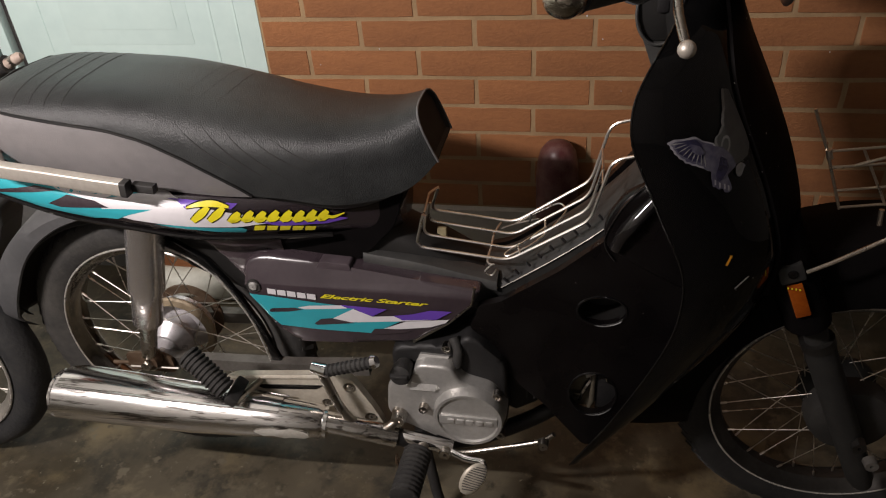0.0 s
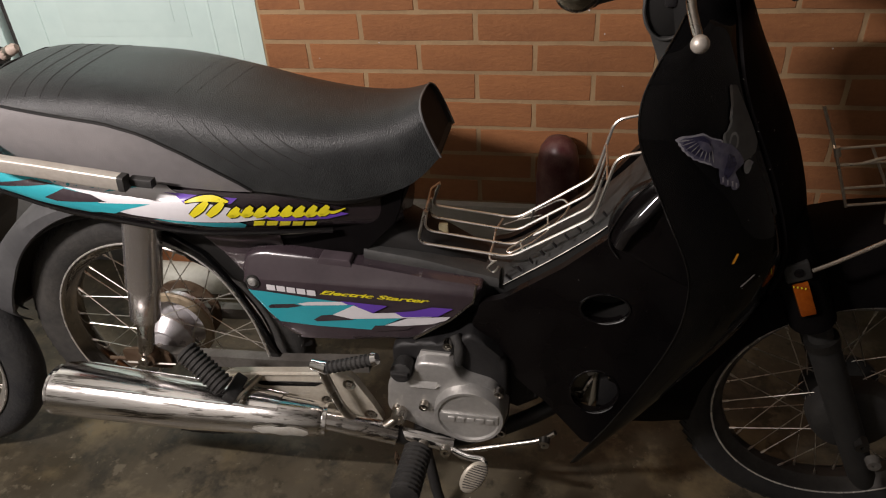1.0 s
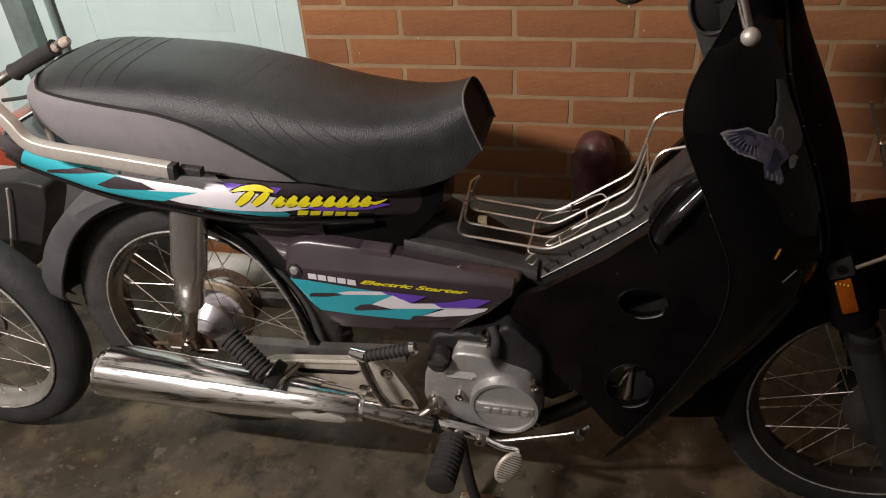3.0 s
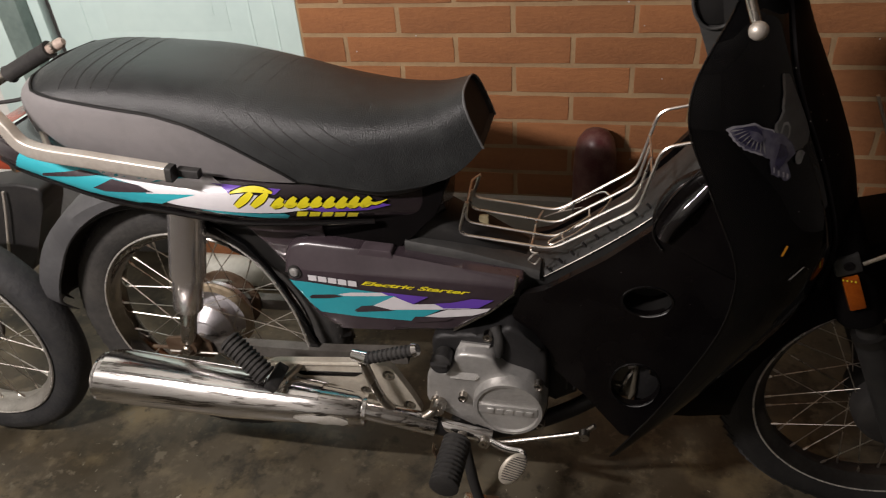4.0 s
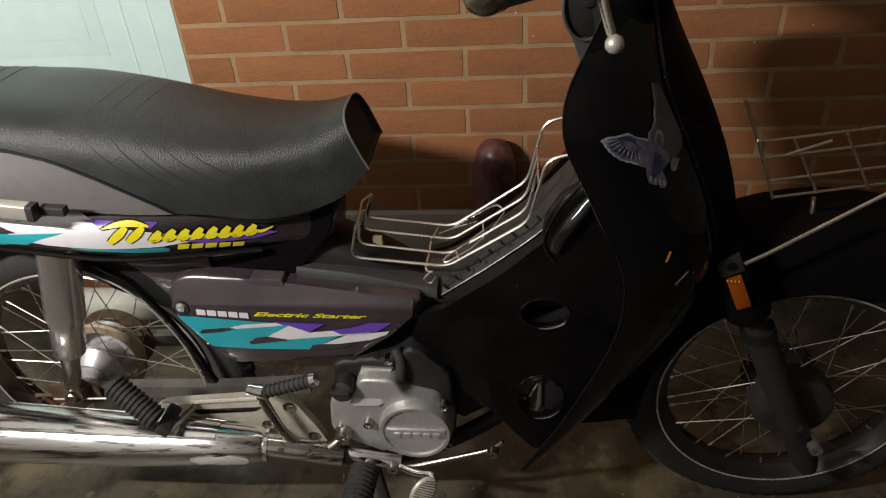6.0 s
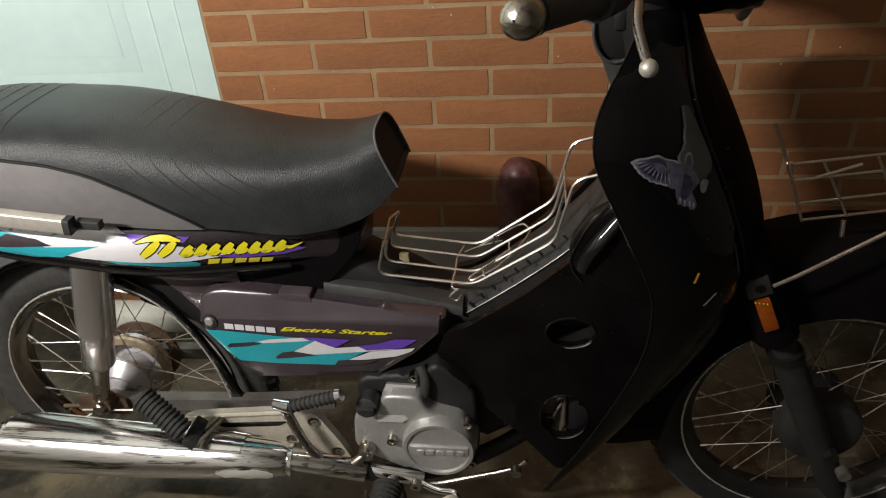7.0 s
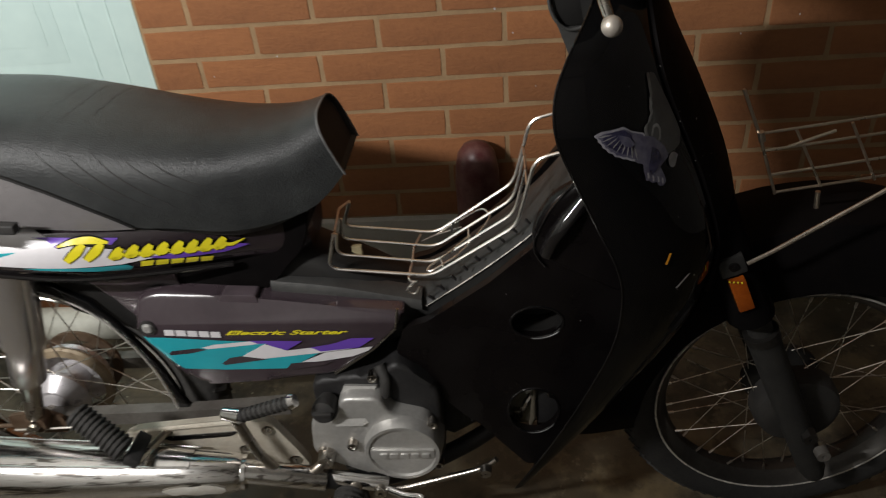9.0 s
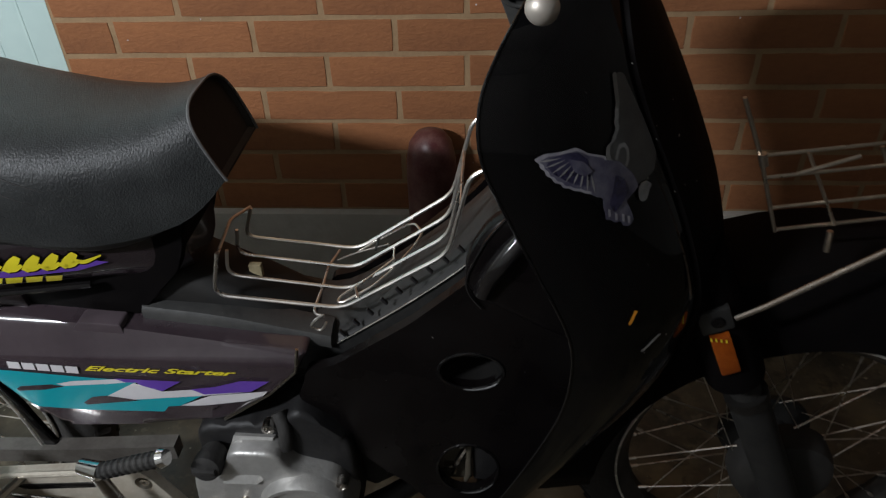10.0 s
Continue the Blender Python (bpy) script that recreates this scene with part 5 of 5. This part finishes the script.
part("cover_lip", tube(B(), curve([(0.816, -0.048, 0.938), (0.816, -0.050, 0.918), (0.822, -0.052, 0.901), (0.835, -0.053, 0.889), (0.852, -0.053, 0.890), (0.870, -0.050, 0.902)], 5), 0.0020, 8), GREY_PLASTIC, neck)
bm = B()
loft(bm, [[Vector((x + hx * math.cos(a), y, z + hz * math.sin(a))) for a in (2 * math.pi * j / 20 for j in range(20))] for y, x, z, hx, hz in ((-0.20, 0.835, 1.022, 0.022, 0.020), (-0.185, 0.845, 1.026, 0.045, 0.034), (-0.12, 0.868, 1.036, 0.066, 0.045), (0.0, 0.888, 1.045, 0.085, 0.056), (0.12, 0.868, 1.036, 0.066, 0.045), (0.185, 0.845, 1.026, 0.045, 0.034), (0.20, 0.835, 1.022, 0.022, 0.020))])
part("handlebar_cover", bm, PLASTIC, bike, "black handlebar cover")
bm = B()
loft(bm, [[Vector((x, w * math.cos(2 * math.pi * j / 24), z + h * math.sin(2 * math.pi * j / 24))) for j in range(24)] for x, z, w, h in ((0.82, 1.0, 0.05, 0.03), (0.85, 1.0, 0.09, 0.05), (0.92, 0.995, 0.10, 0.062), (0.975, 0.99, 0.09, 0.06), (1.0, 0.985, 0.075, 0.05))])
cowl = part("headlamp_cowl", bm, BLACK, bike)
part("headlamp_lens", lathe(B(), [(0.001, 0.016), (0.04, 0.012), (0.066, 0.0), (0.001, -0.004)], (0.995, 0, 0.985), (1, 0, -0.1), seg=32), material("lamp_glass", (0.6, 0.6, 0.6), 0.1, second=(0.5, 0.5, 0.5)), cowl)
for s in (-1, 1):
    bar = part("handlebar", tube(B(), curve([(0.87, 0.0, 0.99), (0.845, s * 0.12, 0.995), (0.80, s * 0.24, 1.008), (0.745, s * 0.365, 1.029)], 6), 0.011, 12), STEEL, bike)
    part("grip", tube(B(), [(0.797, s * 0.245, 1.009), (0.795, s * 0.25, 1.010), (0.748, s * 0.358, 1.028), (0.746, s * 0.362, 1.0285)], [0.0175, 0.0148, 0.0143, 0.0160], 18), RUBBER, bar, "black rubber grip")
    part("bar_end", lathe(B(), [(0.001, 0.020), (0.009, 0.0185), (0.0145, 0.0125), (0.0165, 0.005), (0.0165, -0.004), (0.014, -0.009), (0.001, -0.009)], (0.7405, s * 0.374, 1.0305), (-0.36, s * 0.92, 0.14), seg=28), PITTED, bar, "worn chrome bar end")
    part("switch_housing", tube(B(), [(0.822, s * 0.185, 1.002), (0.80, s * 0.24, 1.008)], 0.021, 16), PLASTIC, bar)
lever = part("brake_lever", tube(B(), curve([(0.835, -0.215, 1.02), (0.836, -0.265, 1.018), (0.832, -0.305, 1.002), (0.838, -0.333, 0.980)], 5), [0.0042] * 15 + [0.0036], 10), STEEL, bike, "steel brake lever with a ball end")
bm = B()
bmesh.ops.create_uvsphere(bm, u_segments=20, v_segments=12, radius=0.0078, matrix=Matrix.Translation((0.839, -0.337, 0.977)))
part("ball", bm, RAIL, lever)

# fork
for s in (-1, 1):
    leg = part("fork_leg", tube(B(), [(1.075, s * 0.080, 0.545), (1.105, s * 0.080, 0.466), (1.106, s * 0.080, 0.463), (1.190, s * 0.080, 0.272), (1.226, s * 0.080, 0.190), (1.234, s * 0.080, 0.172)], [0.017, 0.017, 0.0225, 0.0215, 0.0205, 0.015], 18), SHADED_FORK, bike)
    part("collar", tube(B(), [(1.1035, s * 0.080, 0.4695), (1.109, s * 0.080, 0.457)], 0.0242, 18), SHADED_RIM, leg)
    part("link_bolt", lathe(B(), [(0.003, -0.008), (0.010, -0.008), (0.011, 0.006), (0.003, 0.006)], (1.222, s * 0.104, 0.247), seg=10), SWING, leg)
    cov = part("fork_cover", loft(B(), [[Vector((x + 0.029 * math.cos(a), s * 0.086 + 0.034 * math.sin(a), z + 0.012 * math.cos(a))) for a in (2 * math.pi * j / 20 for j in range(20))] for x, z in ((1.010, 0.670), (1.012, 0.664), (1.025, 0.632), (1.045, 0.59), (1.075, 0.525), (1.082, 0.507))]), FRONT_BLACK, bike)
    bm = B()
    box(bm, 1.042, 1.062, min(s * 0.112, s * 0.127), max(s * 0.112, s * 0.127), 0.540, 0.592, 0.003, Matrix.Rotation(-0.40, 4, "Y"))
    rf = part("reflector", bm, ORANGE, cov, "amber side reflector")
    for k in range(4):
        part("notch", box(B(), 1.032 + 0.005 * k, 1.0335 + 0.005 * k, s * 0.128 - 0.001, s * 0.128 + 0.001, 0.5885 - 0.0006 * k, 0.590 - 0.0006 * k), YELLOW, rf)
    part("reflector_bracket", box(B(), 1.019, 1.051, min(s * 0.112, s * 0.124), max(s * 0.112, s * 0.124), 0.594, 0.622, 0.003, Matrix.Rotation(-0.40, 4, "Y")), SHADED_FORK, cov)
    part("bracket_screw", lathe(B(), [(0.001, -0.002), (0.006, -0.002), (0.007, 0.002), (0.001, 0.002)], (1.036, s * 0.124, 0.609), seg=12), BLACK, cov)
    part("axle_nut", lathe(B(), [(0.003, -0.008), (0.011, -0.008), (0.012, 0.008), (0.003, 0.008)], (1.197, s * 0.102, 0.282), seg=6), SHADED_RIM, leg)
part("brake_drum", lathe(B(), [(0.01, -0.040), (0.050, -0.040), (0.060, -0.034), (0.064, -0.022), (0.065, 0.0), (0.01, 0.0)], (1.200, -0.018, 0.280), seg=40), SHADED_DRUM, front_wheel)
sticker("marker_strip", shield, [(0.936, 0.661), (0.940, 0.675), (0.943, 0.674), (0.939, 0.660)], material("amber_strip", (0.85, 0.36, 0.03), 0.3, second=(0.7, 0.28, 0.02), scale=60), 0.001, "small amber strip", tree=tree_of(shield))
sticker("paint_chip", shield, [(0.953, 0.620), (0.968, 0.635), (0.971, 0.635), (0.957, 0.620)], WHITE, 0.001, tree=tree_of(shield))

# eagle transfer on the shield
EAGLE = material("eagle_transfer", (0.014, 0.012, 0.036), 0.22, second=(0.045, 0.042, 0.085), scale=90, mix=0.6, coat=0.8)
EAGLE_VIOLET = material("eagle_violet", (0.060, 0.055, 0.095), 0.22, second=(0.13, 0.125, 0.16), scale=110, mix=0.6, coat=0.8)
EAGLE_EDGE = material("eagle_edge", (0.30, 0.29, 0.31), 0.3, second=(0.20, 0.19, 0.22), scale=120, coat=0.3)
EAGLE_GREY = material("eagle_grey", (0.060, 0.060, 0.060), 0.4, second=(0.085, 0.085, 0.083), scale=60)
EAGLE_DUST = material("eagle_dust", (0.17, 0.17, 0.17), 0.5, second=(0.25, 0.245, 0.24), scale=140, mix=0.4)
shield_tree = tree_of(shield)


def crisp(points):
    return xz(rounded(flat(points), 0.0016, 2, closed=True))


def eagle():
    """A flat bird-shaped transfer: raised wing, spread wing with pale feather fringes, body and head."""
    wing = [(0.848, 0.832), (0.855, 0.835), (0.866, 0.834), (0.877, 0.835), (0.882, 0.832), (0.887, 0.828), (0.901, 0.822), (0.906, 0.807), (0.901, 0.791), (0.896, 0.793), (0.891, 0.797), (0.887, 0.798), (0.883, 0.801), (0.878, 0.802), (0.875, 0.805), (0.870, 0.806), (0.868, 0.810), (0.863, 0.812), (0.861, 0.816), (0.857, 0.818), (0.856, 0.822), (0.852, 0.825), (0.852, 0.828), (0.849, 0.830)]
    body = [(0.899, 0.820), (0.912, 0.815), (0.925, 0.801), (0.931, 0.789), (0.925, 0.785), (0.921, 0.782), (0.926, 0.772), (0.929, 0.764), (0.926, 0.760), (0.920, 0.762), (0.918, 0.767), (0.913, 0.767), (0.909, 0.771), (0.905, 0.772), (0.904, 0.778), (0.902, 0.783), (0.901, 0.791), (0.892, 0.796), (0.890, 0.810)]
    head = [(0.931, 0.783), (0.931, 0.789), (0.934, 0.791), (0.938, 0.790), (0.941, 0.786), (0.941, 0.781), (0.939, 0.775), (0.935, 0.775), (0.932, 0.779)]
    raised = [(0.903, 0.875), (0.906, 0.873), (0.908, 0.874), (0.913, 0.871), (0.917, 0.863), (0.923, 0.852), (0.931, 0.837), (0.940, 0.819), (0.946, 0.805), (0.945, 0.794), (0.938, 0.791), (0.929, 0.790), (0.916, 0.798), (0.906, 0.811), (0.901, 0.822), (0.901, 0.828), (0.905, 0.830), (0.906, 0.834), (0.908, 0.838), (0.906, 0.843), (0.907, 0.846), (0.906, 0.850), (0.907, 0.854), (0.905, 0.864)]
    ring = [(0.909, 0.818), (0.911, 0.826), (0.916, 0.826), (0.920, 0.820), (0.921, 0.812), (0.919, 0.806), (0.913, 0.807), (0.909, 0.812)]
    e = sticker("eagle_emblem", shield, crisp(raised), EAGLE_GREY, 0.0006, "silver and violet bird transfer", tree=shield_tree)
    fringe = raised[13:] + raised[:1]
    sticker("wing_edge", e, crisp(fringe + [(x + 0.0032, z) for x, z in reversed(fringe)]), EAGLE_DUST, 0.0009, tree=shield_tree, cuts=3)
    sticker("shoulder", e, crisp(ring), EAGLE_DUST, 0.0010, tree=shield_tree, cuts=3)
    sticker("shoulder_fill", e, crisp([(0.915 + (x - 0.915) * 0.62, 0.816 + (z - 0.816) * 0.72) for x, z in ring]), EAGLE_GREY, 0.0013, tree=shield_tree, cuts=3)
    sticker("wing", e, crisp(wing), EAGLE_EDGE, 0.0010, tree=shield_tree)
    sticker("wing_fill", e, crisp([(x + (0.886 - x) * 0.10, z + (0.817 - z) * 0.13) for x, z in wing]), EAGLE_VIOLET, 0.0013, tree=shield_tree)
    sticker("wing_shade", e, crisp([(0.858, 0.831), (0.870, 0.8325), (0.879, 0.8315), (0.887, 0.824), (0.890, 0.813), (0.888, 0.804), (0.879, 0.807), (0.870, 0.813), (0.862, 0.819), (0.857, 0.826)]), EAGLE, 0.0016, tree=shield_tree, cuts=3)
    for k in range(9):
        t = k / 8
        tip = Vector((0.8505 + 0.040 * t + 0.004 * t * t, 0.8300 - 0.044 * t + 0.011 * t * t))
        root = Vector((0.868 + 0.022 * t, 0.8300 - 0.016 * t))
        side = (root - tip).orthogonal().normalized()
        sticker("feather", e, [tuple(tip), tuple(tip.lerp(root, 0.4) + side * 0.0008), tuple(root), tuple(tip.lerp(root, 0.4) - side * 0.0008)], EAGLE_DUST, 0.0019, tree=shield_tree, cuts=2)
    sticker("wing_heart", e, crisp([(0.872, 0.8285), (0.884, 0.8235), (0.892, 0.814), (0.886, 0.812), (0.878, 0.817)]), EAGLE_VIOLET, 0.0021, tree=shield_tree, cuts=3)
    sticker("body", e, crisp(body), EAGLE_VIOLET, 0.0018, tree=shield_tree)
    sticker("body_shade", e, crisp([(0.910, 0.806), (0.918, 0.800), (0.922, 0.790), (0.918, 0.782), (0.912, 0.776), (0.907, 0.784), (0.909, 0.795)]), EAGLE, 0.0022, tree=shield_tree, cuts=3)
    for x0, z0 in ((0.906, 0.777), (0.912, 0.772), (0.918, 0.769), (0.923, 0.766)):
        sticker("tail_feather", e, [(x0, z0 + 0.004), (x0 + 0.002, z0 + 0.003), (x0 + 0.003, z0 - 0.003), (x0 + 0.001, z0 - 0.003)], EAGLE_EDGE, 0.0024, tree=shield_tree, cuts=1)
    sticker("head", e, crisp(head), EAGLE_DUST, 0.0014, tree=shield_tree, cuts=3)
    sticker("beak", e, [(0.939, 0.789), (0.943, 0.785), (0.940, 0.781)], EAGLE_EDGE, 0.0018, tree=shield_tree, cuts=1)


eagle()


def specks(owner, tree, x0, x1, z0, z1, count):
    """Scattered pale specks on a dark panel: grains of dust and painted glints."""
    bm = B()
    for _ in range(count):
        x, z, r = random.uniform(x0, x1), random.uniform(z0, z1), random.uniform(0.0004, 0.0011)
        if tree.ray_cast(Vector((x, -0.6, z)), Vector((0, 1, 0)))[0] is None:
            continue
        turn = random.uniform(0, 6.28)
        bm.faces.new([bm.verts.new((x + r * math.cos(turn + k * 1.57), -0.5, z + r * (0.6 + 0.8 * (k % 2)) * math.sin(turn + k * 1.57))) for k in range(4)])
    drape(bm, tree, 0.0006)
    return part("dust", bm, DUST_GLINT, owner, kind="stuff")


DUST_GLINT = material("pale_dust_glint", (0.42, 0.41, 0.38), 0.8, second=(0.25, 0.24, 0.22), scale=200)
specks(shield, shield_tree, 0.815, 1.02, 0.60, 0.93, 12)
front_tree = tree_of(front)
# on the front cover the specks mostly paint in small highlights
specks(front, front_tree, 0.92, 1.02, 0.66, 0.92, 26)
specks(near_body, tree_of(near_body), 0.66, 0.88, 0.30, 0.62, 10)

# ---- wire basket between seat and shield ----
mid = thing("wire_basket", "silver wire basket hooked over the bike's frame tunnel", "basket", (0.65, 0, 0.53))
for k, y in enumerate((-0.058, -0.020, 0.020, 0.060)):
    dz = (0.0, -0.002, -0.004, -0.005)[k]
    line = [(0.534, y, 0.636 + dz * 4), (0.519, y, 0.580 + dz), (0.659, y, 0.563 + dz), (0.776, y, 0.638), (0.800, y, 0.733), (0.850, y, 0.745)]
    if k in (1, 2):
        line = [(0.528, y, 0.612), (0.522, y, 0.578), (0.661, y, 0.559), (0.774, y, 0.634), (0.790, y, 0.70)]
    part("wire", tube(B(), rounded(line, 0.016, 5), 0.0024 if k in (0, 3) else 0.0021, 8), WIRE, mid)
for line in (
    [(0.534, -0.058, 0.634), (0.532, 0.0, 0.640), (0.534, 0.060, 0.618)],
    [(0.635, 0.060, 0.555), (0.628, 0.020, 0.559), (0.629, -0.020, 0.560), (0.627, -0.058, 0.561), (0.630, -0.065, 0.559), (0.640, -0.068, 0.560)],
    [(0.790, -0.058, 0.694), (0.790, 0.0, 0.70), (0.790, 0.060, 0.694)],
):
    part("cross_wire", tube(B(), rounded(line, 0.008, 3), 0.0017, 8), WIRE, mid)
part("hook", tube(B(), curve([(0.639, -0.068, 0.561), (0.631, -0.072, 0.558), (0.626, -0.074, 0.551), (0.630, -0.074, 0.546), (0.637, -0.074, 0.546), (0.643, -0.074, 0.556)], 5), 0.0015, 8), WIRE, mid)
# a bent lock wire threaded through the long ones, with short ties
part("lock_wire", tube(B(), rounded([(0.660, 0.048, 0.561), (0.685, 0.060, 0.572), (0.718, 0.060, 0.592), (0.731, 0.052, 0.601), (0.742, 0.030, 0.603), (0.734, 0.012, 0.598), (0.714, -0.020, 0.590), (0.692, -0.040, 0.580), (0.659, -0.055, 0.568), (0.652, -0.052, 0.567), (0.656, -0.044, 0.569), (0.680, -0.028, 0.577), (0.712, 0.000, 0.588)], 0.006, 3), 0.0016, 8), WIRE, mid)
part("tie_wire", tube(B(), [(0.685, 0.062, 0.576), (0.683, 0.042, 0.569)], 0.0016, 8), RUBBER, mid)
part("tie_wire", tube(B(), [(0.709, 0.022, 0.588), (0.710, -0.002, 0.583)], 0.0014, 8), WIRE, mid)
part("tie_wire", tube(B(), [(0.671, -0.038, 0.578), (0.677, -0.057, 0.574)], 0.0014, 8), WIRE, mid)
part("thin_wire", tube(B(), curve([(0.638, 0.030, 0.562), (0.660, 0.040, 0.566), (0.698, 0.050, 0.572)], 5), 0.0011, 6), WIRE, mid)
tag = bmesh.new()
box(tag, 0.541, 0.556, -0.004, 0.004, 0.556, 0.579, 0.002)
box(tag, 0.531, 0.554, -0.004, 0.004, 0.544, 0.557, 0.002)
part("tag", tag, material("aged_plastic", (0.34, 0.29, 0.17), 0.6, second=(0.22, 0.18, 0.10), scale=40), mid, "yellowed plastic clip")

# ---- front basket ----
fb = thing("front_basket", "thin wire basket on the front of the motorcycle", "basket", (1.16, 0, 0.68))
for s, y in ((-1, -0.080),):
    for z, x0, y1 in ((0.764, 1.054, y), (0.742, 1.062, y), (0.710, 1.074, y), (0.686, 1.084, y)):
        part("wire", tube(B(), [(x0, y1, z), (1.36, y1 + 0.01, z + 0.032)], 0.0018, 8), BASKET_WIRE, fb)
    part("corner_wire", tube(B(), rounded([(1.029, y, 0.819), (1.055, y, 0.762), (1.085, y, 0.684)], 0.01, 4), 0.0019, 8), BASKET_WIRE, fb)
    for x in (1.137, 1.197, 1.257, 1.317):
        part("upright_wire", tube(B(), [(x - 0.041, y + 0.003, 0.758 + 0.10 * (x - 1.06)), (x, y, 0.684 + 0.10 * (x - 1.06))], 0.0017, 8), BASKET_WIRE, fb)
for x, y0 in ((1.36, -0.1),):
    part("floor_wire", tube(B(), [(x, y0, 0.685), (x, 0.03, 0.685)], 0.0017, 8), BASKET_WIRE, fb)
part("loose_wire", tube(B(), [(1.09, -0.08, 0.746), (1.139, -0.08, 0.764)], 0.002, 8), BASKET_WIRE, fb)
part("hook", tube(B(), [(1.134, -0.082, 0.686), (1.136, -0.083, 0.664)], 0.0032, 8), BASKET_WIRE, fb)
part("clip", tube(B(), [(1.054, -0.083, 0.768), (1.058, -0.083, 0.756)], 0.0040, 10), BASKET_WIRE, fb)
part("strut", tube(B(), [(1.052, -0.122, 0.612), (1.078, -0.122, 0.628), (1.30, -0.10, 0.765)], 0.0028, 8), BASKET_WIRE, fb)


# ---- the other motorcycle, of which the front end shows ----
other = thing("parked_motorcycle", "second motorcycle parked behind, its dusty spoked wheel and grip showing", "motorcycle", (-0.54, -0.06, 0))
wheel("wheel", other, -0.502, -0.072, 0.290, 0.262, 0.198, 0, TYRE_BLUE, "dusty spoked wheel with a worn tyre", 0.1, 1, PALE_RIM)
for s in (-1, 1):
    part("fork_leg", tube(B(), [(-0.502, -0.072 + s * 0.075, 0.290), (-0.66, -0.072 + s * 0.075, 0.62)], 0.018, 14), STEEL, other)
bar = part("handlebar", tube(B(), curve([(-0.66, 0.0, 0.66), (-0.56, 0.16, 0.655), (-0.474, 0.25, 0.699), (-0.325, 0.25, 0.762)], 5), 0.011, 12), STEEL, other)
part("grip", tube(B(), [(-0.462, 0.25, 0.701), (-0.455, 0.25, 0.705), (-0.352, 0.25, 0.751), (-0.346, 0.25, 0.753)], [0.019, 0.016, 0.016, 0.0175], 16), RUBBER, bar, "black rubber grip")
part("bar_end", tube(B(), [(-0.346, 0.25, 0.753), (-0.314, 0.25, 0.767), (-0.308, 0.25, 0.769)], [0.0105, 0.010, 0.006], 16), material("worn_pale_cap", (0.46, 0.38, 0.32), 0.6, 0.1, second=(0.30, 0.22, 0.18), scale=30), bar)
part("clutch_cable", tube(B(), curve([(-0.47, 0.2, 0.66), (-0.40, 0.2, 0.672), (-0.34, 0.2, 0.70)], 5), 0.004, 8), RUBBER, other)

part("side_panel", plate(B(), xz(rounded(flat([(-0.60, 0.24), (-0.60, 0.49), (-0.45, 0.515), (-0.388, 0.505), (-0.40, 0.46), (-0.462, 0.345), (-0.50, 0.29)]), 0.015, closed=True)), 0.13, 0.20, 0.02, 4), material("dusty_dark_panel", (0.012, 0.012, 0.013), 0.5, second=(0.030, 0.028, 0.026), scale=16, mix=0.6), other, "dusty dark body panel")
part("brake_cable", tube(B(), curve([(-0.47, 0.12, 0.50), (-0.485, 0.118, 0.45), (-0.53, 0.115, 0.33)], 5), 0.0028, 8), RAIL, other)

# ---- round-topped cylinder by the wall, pipe on the floor ----
can = thing("metal_cylinder", "dusty dark red round-topped metal cylinder by the wall", "cylinder", (0.708, 0.568, 0))
RED = material("dusty_red_paint", (0.075, 0.017, 0.018), 0.4, second=(0.17, 0.095, 0.08), scale=30, mix=0.8, bump=0.15)
part("body", lathe(B(), [(0.001, 0.02), (0.044, 0.02), (0.048, 0.028), (0.049, 0.37), (0.047, 0.405), (0.041, 0.437), (0.028, 0.456), (0.012, 0.463), (0.001, 0.464)], (0.708, 0.568, 0.0), (0, 0, 1), seg=36, closed=False), RED, can)
part("foot_ring", lathe(B(), [(0.042, 0.018), (0.050, 0.018), (0.050, 0.04), (0.042, 0.04)], (0.708, 0.568, 0.0), (0, 0, 1), seg=36), RUBBER, can)
pipe = thing("floor_pipe", "pale grey plastic pipe lying along the wall", "pipe", (-0.1, 0.5, 0))
part("tube", tube(B(), [(-0.410, 0.509, 0.036), (-0.404, 0.509, 0.042), (0.24, 0.500, 0.042), (0.244, 0.500, 0.036)], [0.026, 0.042, 0.042, 0.036], 20), material("grey_pipe", (0.60, 0.60, 0.53), 0.5, second=(0.42, 0.42, 0.36), scale=9), pipe)
part("joint", tube(B(), [(-0.02, 0.5035, 0.0465), (0.04, 0.5030, 0.0465)], 0.0465, 20), FENDER, pipe)

brick_rows()
